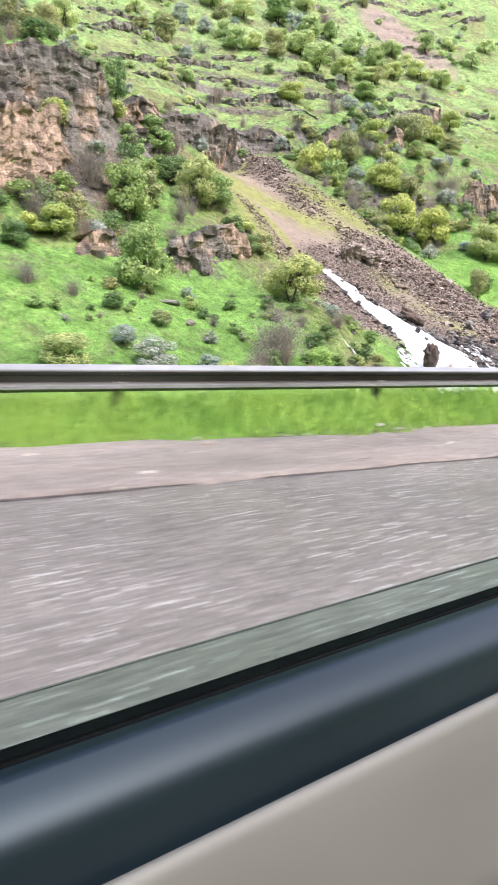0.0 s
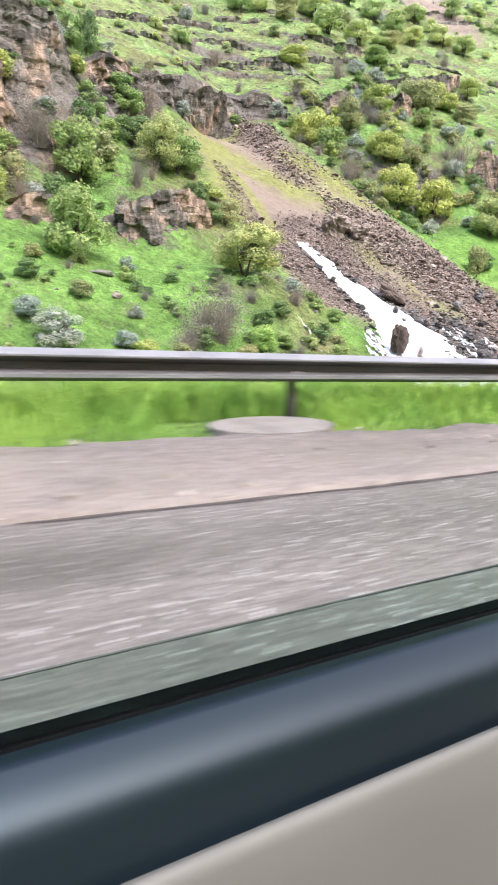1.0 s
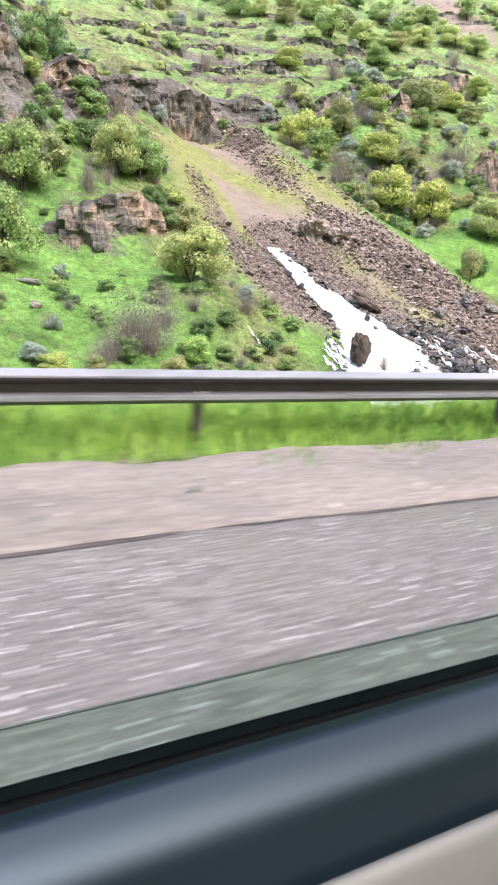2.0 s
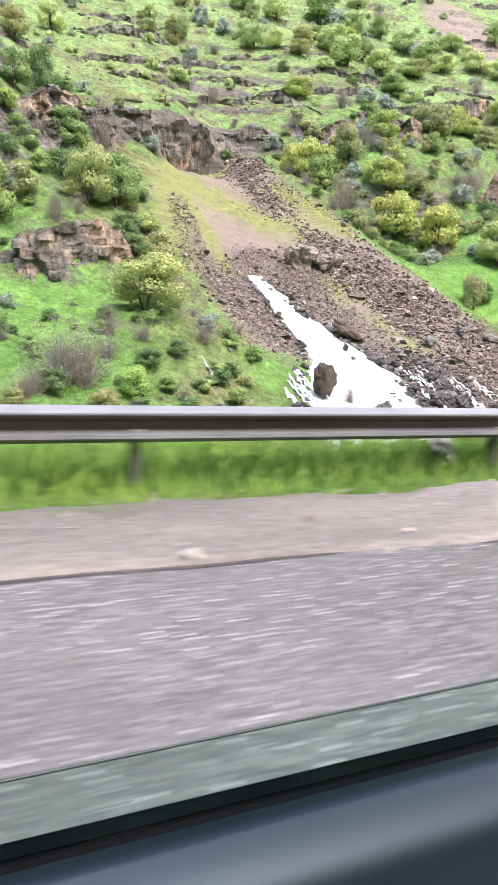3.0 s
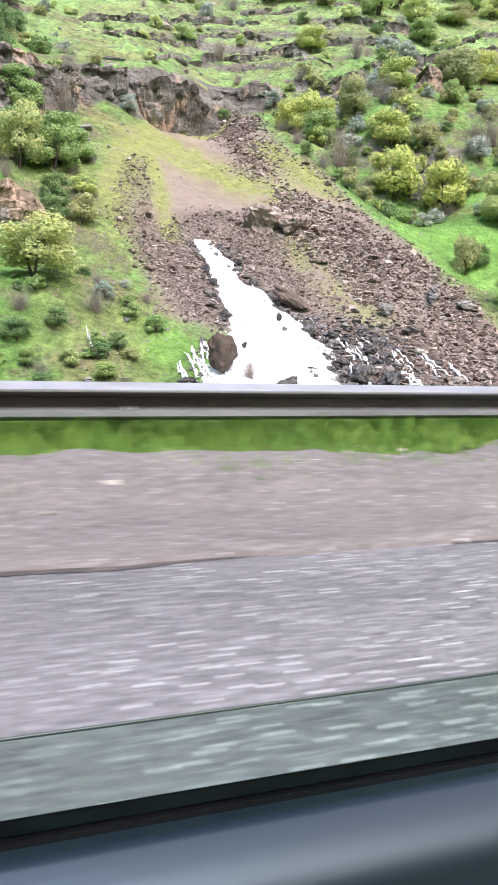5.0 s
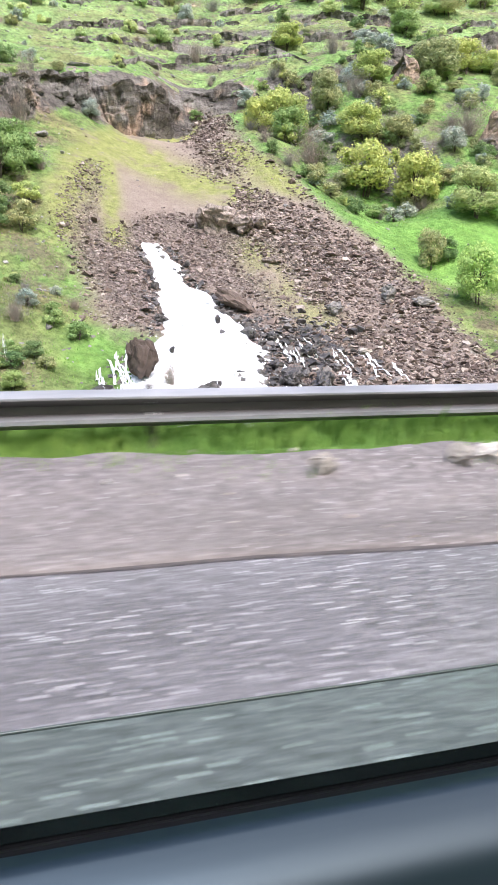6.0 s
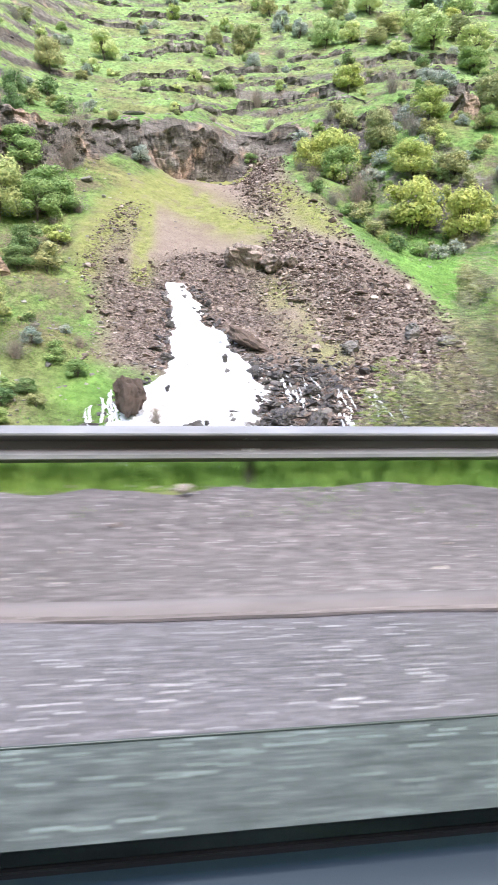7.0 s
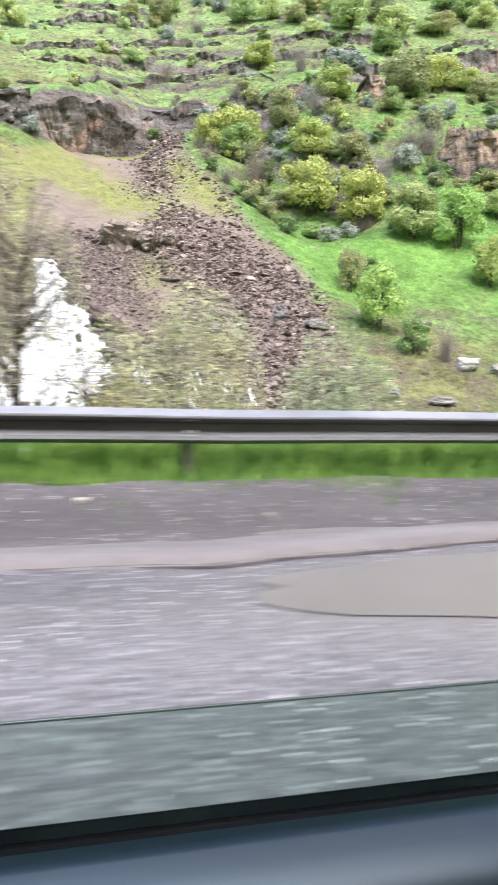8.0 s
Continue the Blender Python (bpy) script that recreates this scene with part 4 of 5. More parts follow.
boulder(67.6, 66.8, (1.0, 0.9, 0.9), WET_STONE, "small dark rock at the edge of the white water", 44, 0.6)
boulder(66.9, 61.0, (1.5, 1.2, 1.0), WET_STONE, "small dark rock at the edge of the white water", 45, 0.2)
boulder(80.0, 71.0, (2.4, 1.3, 1.0), KNOB_STONE, "brown slab lying on the scree", 46, -0.4)
boulder(37.4, 61.4, (3.2, 1.3, 0.9), GREY_STONE, "pale grey rock lying in the green field", 47, -0.2, sink=0.35)
boulder(36.6, 56.7, (1.0, 0.8, 0.8), PALE_STONE, "pale stone lying in the green field", 48)
boulder(104.5, 53.6, (3.6, 1.6, 1.7), GREY_STONE, "long grey rock in the lower grass slope", 49, -0.5)
boulder(101.5, 54.5, (2.4, 1.5, 1.5), GREY_STONE, "grey rock in the lower grass slope", 50, -0.3)
boulder(101.0, 61.5, (2.4, 1.5, 1.4), GREY_STONE, "dark grey rock beside the green bush", 51, 0.3)
boulder(93.5, 50.6, (2.0, 1.2, 1.1), GREY_STONE, "grey rock in the lower grass slope", 52, 0.8)
boulder(96.8, 49.2, (2.6, 1.3, 0.9), GREY_STONE, "grey rock in the lower grass slope", 53, -0.3)
boulder(79.1, 131.0, (3.0, 2.0, 1.6), PALE_STONE, "pale boulder on a grass ledge", 54)
boulder(66.5, 108.0, (4.0, 1.4, 0.9), GREY_STONE, "grey slab above the rock lip", 55, -0.2)
boulder(60.0, 92.0, (2.2, 1.4, 0.8), GREY_STONE, "grey slab beside the scree", 56, -0.5)

for k in range(7):
    y = 45 + 2.6 * k + random.uniform(-0.5, 0.5)
    x = float(water_left(y) + (water_right(y) - water_left(y)) * random.uniform(0.12, 0.9))
    s = random.uniform(0.5, 0.9)
    boulder(x, y, (s, 0.8 * s, 1.1 * s), WET_STONE, "dark wet rock in the white water", 500 + k, random.uniform(0, 3), 0, -0.05)

# ---- white water ----
wy = np.arange(74.0, 39.9, -0.25)
ws = np.linspace(0, 1, 37)
wv, wf = [], []
for y in wy:
    l = water_left(y) + 1.1 * float(fbm(y / 1.6, 0 * y, 81)) + 0.8 * float(fbm(y / 0.5, 0 * y, 82))
    r = water_right(y) + 1.1 * float(fbm(y / 1.4, 0 * y, 83)) + 0.8 * float(fbm(y / 0.5, 0 * y, 84))
    xs = l + (r - l) * ws
    rim = np.minimum(ws, 1 - ws) * 8
    zs = ground_z(xs, 0 * xs + y) + np.clip(rim, 0, 1) * 0.35 - 0.12 + 0.5 * fbm(xs / 0.9, 0 * xs + y / 2.2, 85) + 0.25 * fbm(xs / 0.3, 0 * xs + y / 0.5, 86)
    wv += list(zip(xs, 0 * xs + y, zs))
cascade = thing("cascade", None, label="white foaming stream rushing down the scree", category="stream")
for name, j0, j1 in (("chute", 0, 38), ("fall", 38, 78), ("apron", 78, len(wy) - 1)):
    wf = [(j * 37 + i, j * 37 + i + 1, (j + 1) * 37 + i + 1, (j + 1) * 37 + i) for j in range(j1 - j0) for i in range(36)]
    piece(name, mesh_of(name, wv[j0 * 37:(j1 + 1) * 37], wf, FOAM, True), cascade)


def rill(x, y, length, width, seed):
    """Thin white strands that fall and run down between the stones."""
    rnd = random.Random(seed)
    z0 = float(ground_z(x, y))
    ob = thing("rill", None, pose(x, y, z0), label="thin white runnel of water between dark rocks", category="stream", group="rills beside the stream")
    for strand in range(3):
        vs, fs = [], []
        sx, sy = x + rnd.uniform(-0.3, 0.3), y + rnd.uniform(-0.4, 0.4)
        n = int(length * rnd.uniform(0.5, 1.0) / 0.15)
        drift = 0.0
        for k in range(n):
            drift = 0.65 * drift + rnd.uniform(-0.05, 0.05)
            sx += drift
            sy -= 0.15
            w = 0.75 * width * (0.25 + 1.1 * rnd.random()) * min(1.0, 0.25 + k / 4, 0.25 + (n - k) / 4)
            z = float(ground_z(sx, sy)) + 0.2 + 0.09 * math.sin(0.9 * k + seed + strand) - z0
            vs += [(sx - w - x, sy - y, z - w), (sx - 0.3 * w - x, sy - 0.5 * w - y, z + 0.5 * w), (sx + 0.4 * w - x, sy - 0.4 * w - y, z + 0.4 * w), (sx + w - x, sy - y, z - w)]
        for k in range(n - 1):
            fs += [(4 * k + i, 4 * k + i + 1, 4 * k + i + 5, 4 * k + i + 4) for i in range(3)]
        piece("strand", mesh_of("strand", vs, fs, FOAM, True), ob)
    return ob


for k, (x, y, n, w) in enumerate([(62.4, 55.5, 6, 0.14), (61.6, 54.6, 5, 0.1), (75.6, 58.5, 6, 0.12), (77.4, 57.0, 4, 0.07), (79.6, 55.4, 5, 0.1), (81.4, 54.2, 5, 0.11),
                                  (83.2, 52.6, 4, 0.09), (73.3, 66.2, 3, 0.08), (74.6, 65.6, 3, 0.06), (71.5, 67.6, 3, 0.06), (54.6, 56.0, 3, 0.035), (78.6, 52.0, 5, 0.16), (63.2, 56.2, 7, 0.16), (60.9, 53.6, 5, 0.12), (74.4, 53.0, 5, 0.2), (76.2, 55.6, 5, 0.1)]):
    rill(x, y, n, w, 300 + k)
drops = np.stack([rng.uniform(60, 76, 900), rng.uniform(44, 66, 900)], -1)
drops = drops[np.minimum(abs(drops[:, 0] - water_left(drops[:, 1])), abs(drops[:, 0] - water_right(drops[:, 1]))) < 1.0]
v, f = heap(drops, rng.uniform(0.05, 0.2, len(drops)), -1.2)
thing("spray", mesh_of("spray", v, f, FOAM), label="white splashes along the edges of the stream", category="water", kind="stuff")

# ---- bushes and trees ----
def crown_mesh(name, mat, seed, leaves=2600, size=0.05, low=0.12, lumps=11):
    """A crown one metre wide and high: a dome of leafy clumps with gaps between them, over ragged cores."""
    r = np.random.default_rng(seed)
    ang = r.uniform(0, 2 * np.pi, lumps)
    tall = r.uniform(-1.0, 1.0, lumps)
    tall[:lumps // 3] = r.uniform(0.35, 1.0, lumps // 3)
    tall[-(lumps // 3):] = r.uniform(-1.0, -0.5, lumps // 3)
    flat = np.sqrt(np.clip(1 - np.where(tall > 0, tall, 0.55 * tall) ** 2, 0.03, 1))
    deep = r.uniform(0.62, 1.05, lumps)
    mid = 0.5 + 0.5 * low
    cen = np.stack([np.cos(ang) * flat * 0.35 * deep, np.sin(ang) * flat * 0.35 * deep, mid + tall * deep * (0.86 - mid)], -1)
    rad = r.uniform(0.11, 0.2, lumps) * (24 / lumps) ** 0.25
    cen[:, 2] = np.clip(cen[:, 2], low + 0.1, 1.0 - rad * 0.8)
    which = r.choice(lumps, 2 * leaves, p=rad ** 2 / np.sum(rad ** 2))
    d = r.normal(size=(2 * leaves, 3))
    d /= np.linalg.norm(d, axis=1)[:, None]
    stray = r.uniform(0, 1, 2 * leaves) < 0.1
    dist = rad[which] * np.where(stray, r.uniform(1.0, 1.4, 2 * leaves), r.uniform(0.74, 1.08, 2 * leaves))
    p = cen[which] + d * dist[:, None] * (1, 1, 0.88)
    inside = np.min(np.linalg.norm(p[:, None] - cen[None], axis=2) / rad[None], axis=1) < 0.62
    keep = (p[:, 2] > low * r.uniform(0.5, 1.2, 2 * leaves)) & ~inside
    p, d = p[keep][:leaves], d[keep][:leaves]
    n = len(p)
    nrm = d + 0.48 * r.normal(size=(n, 3)) + 0.4 * (p - (0, 0, 0.4))
    nrm /= np.linalg.norm(nrm, axis=1)[:, None]
    a = np.cross(nrm, r.normal(size=(n, 3)))
    a /= np.linalg.norm(a, axis=1)[:, None]
    b = np.cross(nrm, a)
    s = size * r.uniform(0.55, 1.25, n)[:, None]
    leaf = np.stack([p + a * s, p - a * s * 0.6 + b * s * 0.8, p - a * s * 0.6 - b * s * 0.8], 1)
    verts, faces = [leaf.reshape(-1, 3)], (np.arange(3 * n).reshape(n, 3)).tolist()
    base = 3 * n
    for c, q in zip(cen, rad):
        v, f = HULLS[r.integers(12)]
        verts.append(v * q * 1.25 * (1, 1, 1.1) + c)
        faces += (f + base).tolist()
        base += len(v)
    return mesh_of(name, np.concatenate(verts), faces, mat), cen


def tube(verts, faces, a, b, ra, rb, sides=6):
    a, b = Vector(a), Vector(b)
    t = (b - a).normalized()
    s = t.cross(Vector((0.3, 0.9, 0.1))).normalized()
    w = t.cross(s)
    k = len(verts)
    for p, r in ((a, ra), (b, rb)):
        for i in range(sides):
            q = p + (s * math.cos(6.2832 * i / sides) + w * math.sin(6.2832 * i / sides)) * r
            verts.append(q[:])
    faces += [(k + i, k + (i + 1) % sides, k + sides + (i + 1) % sides, k + sides + i) for i in range(sides)]


def trunk_mesh(cen, seed, stems=3, thick=0.013):
    rnd = random.Random(seed)
    vs, fs = [], []
    for i in range(stems):
        foot = Vector((rnd.uniform(-0.05, 0.05), rnd.uniform(-0.05, 0.05), -0.06))
        fork = foot + Vector((rnd.uniform(-0.08, 0.08), rnd.uniform(-0.08, 0.08), rnd.uniform(0.26, 0.38)))
        tube(vs, fs, foot, fork, thick * 1.3, thick)
        for c in cen[i::stems]:
            knee = fork.lerp(Vector(c), 0.5) + Vector((0, 0, 0.03))
            tube(vs, fs, fork, knee, thick * 0.7, thick * 0.45, 5)
            tube(vs, fs, knee, c, thick * 0.45, thick * 0.15, 4)
    return mesh_of("trunk", vs, fs, BARK, True)


def twig_mesh(name, mat, seed, count=750, leaves=750):
    """A leafless shrub: rods that fork from the ground into fine twigs."""
    r = np.random.default_rng(seed)
    vs, fs = [], []
    for i in range(count):
        a, tilt = r.uniform(0, 6.283), abs(r.normal(0, 0.55))
        d = np.array([math.cos(a) * math.sin(tilt), math.sin(a) * math.sin(tilt), math.cos(tilt)])
        foot = np.array([r.normal(0, 0.05), r.normal(0, 0.05), -0.03])
        if i % 3:
            foot = foot + d * r.uniform(0.15, 0.55)
            d = d + 0.5 * r.normal(size=3)
        n = r.uniform(0.25, 0.55) * (1.4 if i % 3 == 0 else 0.8)
        tip = foot + d / np.linalg.norm(d) * n * (0.62, 0.62, 1.0)
        tip[2] = min(max(tip[2], 0.02), 1.0)
        side = np.cross(tip - foot, r.normal(size=3))
        side = side / (np.linalg.norm(side) + 1e-9) * (0.0045 if i % 3 == 0 else 0.003)
        k = len(vs)
        vs += [foot - side, foot + side, tip]
        fs.append((k, k + 1, k + 2))
    for i in range(leaves):
        a, c = r.uniform(0, 6.283), r.uniform(0.1, 1) ** 0.6
        z = r.uniform(0.12, 0.95)
        w = 0.5 * math.sqrt(max(0.02, 1 - ((z - 0.45) / 0.58) ** 2)) * c
        p = np.array([math.cos(a) * w, math.sin(a) * w, z])
        e, g = r.normal(size=3) * 0.014 + (0, 0, 0.008), r.normal(size=3) * 0.012
        k = len(vs)
        vs += [p - e, p + g, p + e]
        fs.append((k, k + 1, k + 2))
    return mesh_of(name, vs, fs, mat)


SORTS = {
    "yellow": ("oak_tree", "yellow-green oak coming into leaf on the slope", 0.034, 0.05, 3600),
    "olive": ("oak_tree", "olive-brown oak with half-open leaves on the slope", 0.032, 0.03, 3300),
    "green": ("shrub", "mid-green leafy shrub on the grassy slope", 0.034, 0.03, 3200),
    "dark": ("shrub", "dark green dense shrub on the grassy slope", 0.032, 0.02, 3200),
    "silver": ("bush", "low silver-grey bush on the slope", 0.036, 0.01, 2200),
    "bright": ("meadow_tree", "fresh light-green tree standing in the meadow", 0.03, 0.05, 3600),
    "lime": ("hill_tree", "lime-green hillside tree with distance haze in its leaf colour", 0.036, 0.03, 3000),
    "pale": ("willow_bush", "pale olive feathery bush in the field", 0.026, 0.01, 5200),
}
MODELS = {}
for s, (sort, (name, label, size, low, leaves)) in enumerate(SORTS.items()):
    for k in range(6):
        # three full crowns, and three sparser ones for the far thicket
        fine = k < 3
        crown, cen = crown_mesh("crown", LEAF[sort], 100 + 10 * s + k, int(leaves * (1.35 if fine else 0.3)), size * (0.75 if fine else 1.4), low, (26 if fine else 13) + 3 * (k % 3) + (12 if sort == "pale" and fine else 0))
        MODELS[sort, k] = (name, label, crown, trunk_mesh(cen, 7 * s + k, 2 + k % 3))
for k in range(6):
    MODELS["bare", k] = ("bare_shrub", "brown leafless shrub with fine twigs", twig_mesh("crown", LEAF["bare"], 200 + k), None)


def plant(sort, k, x, y, w, h, turn=0.0, far=3):
    name, label, crown, trunk = MODELS[sort, k % 3 + far]
    if h < 0.6 * w:
        w, h = 0.85 * w, 0.6 * w
    z = float(ground_z(np.array(x), np.array(y)))
    ob = thing(name, None, Matrix.LocRotScale((x, y, z - 0.05), Euler((0, 0, turn)), (w, w, h)), label=label, category="bush" if h < 3 or sort == "bare" else "tree", group=name + "s on the hillside")
    if trunk:
        piece("trunk", trunk, ob)
        piece("crown", crown, ob)
    else:
        piece("crown", crown, ob)
    return ob


PLANTED = {
    ("yellow", 0): [(62.4, 139.8, 4.9, 5.4), (81.6, 129.1, 3.8, 3.2), (100.8, 120.8, 5.4, 4.3), (95.9, 105.1, 5.1, 2.9), (130.6, 109.1, 4.4, 3.8), (142.2, 114.8, 4.7, 4.7), (108.0, 142.9, 4.7, 4.1), (117.4, 159.4, 6.2, 5.4), (123.5, 145.1, 7.4, 5.5), (136.4, 157.1, 6.7, 6.1), (149.4, 153.9, 6.3, 5.8), (130.0, 136.2, 6.7, 5.1), (151.2, 175.9, 6.3, 5.1), (149.5, 139.6, 5.9, 4.7), (164.9, 154.7, 6.0, 4.6)],
    ("yellow", 1): [(162.6, 142.4, 8.1, 3.8), (164.4, 136.8, 6.1, 4.8), (112.7, 130.8, 4.4, 2.7), (103.8, 147.5, 4.7, 4.7), (35.8, 49.9, 2.2, 1.6), (30.9, 72.2, 3.7, 3.4), (126.4, 109.6, 6.1, 5.3), (112.0, 69.4, 3.7, 5.2), (121.8, 137.2, 9.2, 5.5), (103.4, 143.2, 5.2, 5.0), (137.1, 136.7, 5.2, 3.6), (119.2, 149.4, 4.4, 3.3)],
    ("olive", 0): [(53.9, 127.7, 5.3, 5.3), (88.7, 147.7, 5.1, 4.7), (119.0, 105.2, 8.9, 5.5), (139.8, 135.8, 6.2, 4.0), (116.4, 145.4, 4.8, 3.9), (130.5, 144.2, 6.3, 4.5), (38.6, 49.4, 2.2, 1.3), (119.0, 106.8, 7.4, 5.8), (130.5, 104.7, 5.0, 3.5), (111.8, 139.4, 5.1, 3.3), (83.0, 148.6, 3.8, 2.9)],
    ("green", 0): [(47.8, 96.5, 4.7, 4.7), (52.5, 91.8, 4.7, 3.3), (131.6, 163.4, 8.2, 7.1), (147.2, 160.3, 4.5, 5.6), (156.0, 152.3, 5.6, 3.6), (122.5, 121.8, 6.6, 3.9), (112.0, 165.9, 6.5, 5.5), (36.5, 64.9, 5.7, 6.1), (41.1, 76.7, 5.6, 6.5), (53.2, 90.7, 4.5, 3.7), (98.4, 57.4, 2.8, 3.0), (149.5, 146.6, 6.8, 4.8), (119.2, 80.6, 3.9, 3.3), (90.9, 153.2, 4.8, 3.3)],
    ("dark", 0): [(51.5, 99.0, 3.2, 6.3), (50.7, 83.7, 4.9, 3.7), (25.7, 69.1, 3.1, 2.6), (100.6, 72.6, 2.4, 2.8)],
    ("silver", 0): [(49.2, 91.8, 2.0, 2.0), (97.9, 157.0, 4.2, 3.6), (89.1, 140.4, 3.3, 3.0), (112.3, 116.1, 4.3, 2.6), (113.6, 112.1, 4.5, 2.2), (100.1, 150.4, 3.5, 3.5), (28.3, 53.4, 2.7, 1.4), (29.4, 50.5, 4.3, 2.7), (34.7, 50.9, 2.3, 1.3)],
    ("bare", 0): [(86.7, 125.4, 5.0, 4.5), (105.3, 113.2, 4.1, 4.4), (153.3, 169.8, 4.4, 4.4), (44.0, 52.5, 4.5, 4.2), (40.3, 51.3, 2.5, 2.2), (39.2, 56.9, 1.5, 1.1), (47.4, 57.9, 2.7, 1.9), (50.0, 57.2, 2.8, 1.6), (44.6, 72.9, 2.7, 2.1), (24.1, 62.8, 3.8, 1.9), (30.0, 75.5, 4.0, 3.4), (38.2, 79.0, 5.6, 5.6), (47.7, 76.2, 2.9, 4.0), (42.6, 52.7, 5.6, 4.6), (100.3, 55.7, 2.3, 3.2), (133.4, 143.6, 6.5, 2.6)],
    ("bare", 1): [(94.7, 142.9, 4.1, 2.7)],
    ("pale", 0): [(51.6, 60.6, 6.4, 4.9)],
    ("bright", 0): [(47.3, 51.4, 2.5, 2.4), (111.9, 75.9, 6.4, 6.4)],
    ("yellow", 2): [(89.5, 101.9, 4.6, 4.8), (93.2, 103.0, 7.2, 8.2), (107.6, 104.8, 5.8, 5.1), (101.5, 95.6, 5.9, 4.7), (99.2, 89.6, 6.8, 7.2), (105.0, 87.2, 6.2, 7.2)],
    ("green", 2): [(55.4, 81.0, 5.4, 4.4), (57.2, 83.4, 4.4, 3.4), (92.8, 99.6, 6.0, 5.0), (114.2, 99.6, 3.6, 3.4), (56.0, 85.7, 5.3, 3.5)],
    ("bare", 2): [(93.9, 94.8, 5.4, 5.2), (104.3, 102.4, 4.0, 3.7), (115.7, 92.3, 7.0, 4.6), (55.5, 57.8, 3.2, 1.7), (57.8, 94.1, 4.0, 5.4), (58.9, 97.5, 3.3, 4.7)],
    ("olive", 2): [(99.9, 103.1, 5.0, 5.8), (98.3, 72.0, 3.0, 4.4), (106.6, 94.3, 4.6, 3.2)],
    ("silver", 2): [(112.4, 90.1, 3.9, 3.0), (56.4, 59.6, 1.9, 1.3), (66.7, 100.9, 3.0, 2.4), (96.9, 97.8, 3.1, 2.0)],
    ("pale", 2): [(52.0, 79.8, 5.0, 6.4), (22.4, 50.9, 4.8, 2.9), (107.6, 78.1, 6.0, 5.9)],
    ("bright", 2): [(96.7, 61.3, 4.5, 5.7)],
    ("dark", 2): [(54.7, 75.6, 3.1, 2.6), (95.1, 95.5, 3.0, 3.0), (54.4, 71.9, 3.1, 2.4)],
}
for (sort, part_no), rows in PLANTED.items():
    for k, (x, y, w, h) in enumerate(rows):
        # Yellow oaks high up take the lime leaf that carries the painted haze.
        plant("lime" if sort == "yellow" and y > 125 else sort, k, x, y, 1.12 * w, 1.06 * h, 1.7 * k, 0)

# the thicket goes on up and along the slope
rnd = random.Random(17)
for k in range(150):
    x, y = rnd.uniform(70, 330), rnd.uniform(118, 260)
    if x < 120 and y < 148 or x > 70 + 1.05 * y:
        continue
    sort = rnd.choice(["lime", "lime", "lime", "yellow", "green", "olive", "silver", "bare"])
    w = rnd.uniform(2.8, 6.0)
    plant(sort, k, x, y, w, w * rnd.uniform(0.7, 1.0), rnd.uniform(0, 6.28))
for k in range(70):
    x, y = rnd.uniform(22, 60), rnd.uniform(54, 150)
    if fan(np.array(x), np.array(y)) > 0.1:
        continue
    sort = rnd.choice(["bare", "bare", "dark", "green", "olive", "silver"])
    w = rnd.uniform(0.8, 2.2) if y < 74 else rnd.uniform(1.5, 4.0)
    plant(sort, k, x, y, w, w * rnd.uniform(0.5, 0.8), rnd.uniform(0, 6.28))
for k in range(90):
    x, y = rnd.uniform(84, 150), rnd.uniform(50, 135)
    if fan(np.array(x), np.array(y)) > 0.02 or (66 < y < 80 and x < 118) or x > 30 + 1.05 * y:
        continue
    sort = rnd.choice(["bare", "dark", "green", "olive", "olive", "silver"])
    w = rnd.uniform(1.0, 3.0)
    plant(sort, k, x, y, w, w * rnd.uniform(0.5, 0.9), rnd.uniform(0, 6.28))

# low brush in the field on the left
for k in range(190):
    x, y = rnd.uniform(22, 60), rnd.uniform(47, 68)
    w = rnd.uniform(0.5, 2.4)
    if fbm(np.array(x / 5), np.array(y / 3), 47) < 0.05:
        continue
    plant(rnd.choice(["bare", "dark", "dark", "green", "green", "olive", "pale"]), k, x, y, w, w * rnd.uniform(0.4, 0.7), rnd.uniform(0, 6.28))

# brush under the cliffs of the spur
for k in range(170):
    x, y = rnd.uniform(24, 60), rnd.uniform(70, 98)
    if fan(np.array(x), np.array(y)) > 0.05 or (y < 77 and 40 < x < 55) or (y > 85.5 and x > 48):
        continue
    sort = rnd.choice(["bare", "bare", "dark", "dark", "green", "olive", "silver", "yellow"])
    w = rnd.uniform(1.4, 4.2)
    plant(sort, k, x, y, w, w * rnd.uniform(0.6, 1.0), rnd.uniform(0, 6.28))
# the brush between the oaks, and low bushes on the ledges
for k in range(130):
    x, y = rnd.uniform(86, 122), rnd.uniform(84, 112)
    if fan(np.array(x), np.array(y)) > 0.02 or x < fan_right(y) + 1.5 or (y < 84 and x < 118):
        continue
    sort = rnd.choice(["bare", "bare", "olive", "olive", "dark", "green", "yellow", "silver"])
    w = rnd.uniform(1.4, 3.4)
    plant(sort, k, x, y, w, w * rnd.uniform(0.6, 0.95), rnd.uniform(0, 6.28))
for k in range(330):
    x, y = rnd.uniform(50, 230), rnd.uniform(108, 215)
    if x > 40 + 1.05 * y:
        continue
    sort = rnd.choice(["bare", "olive", "green", "lime", "lime", "lime", "silver", "silver"])
    w = rnd.uniform(0.8, 3.0)
    plant(sort, k, x, y, w, w * rnd.uniform(0.5, 0.85), rnd.uniform(0, 6.28))

plant("bare", 1, 65.3, 50.6, 1.7, 2.3)
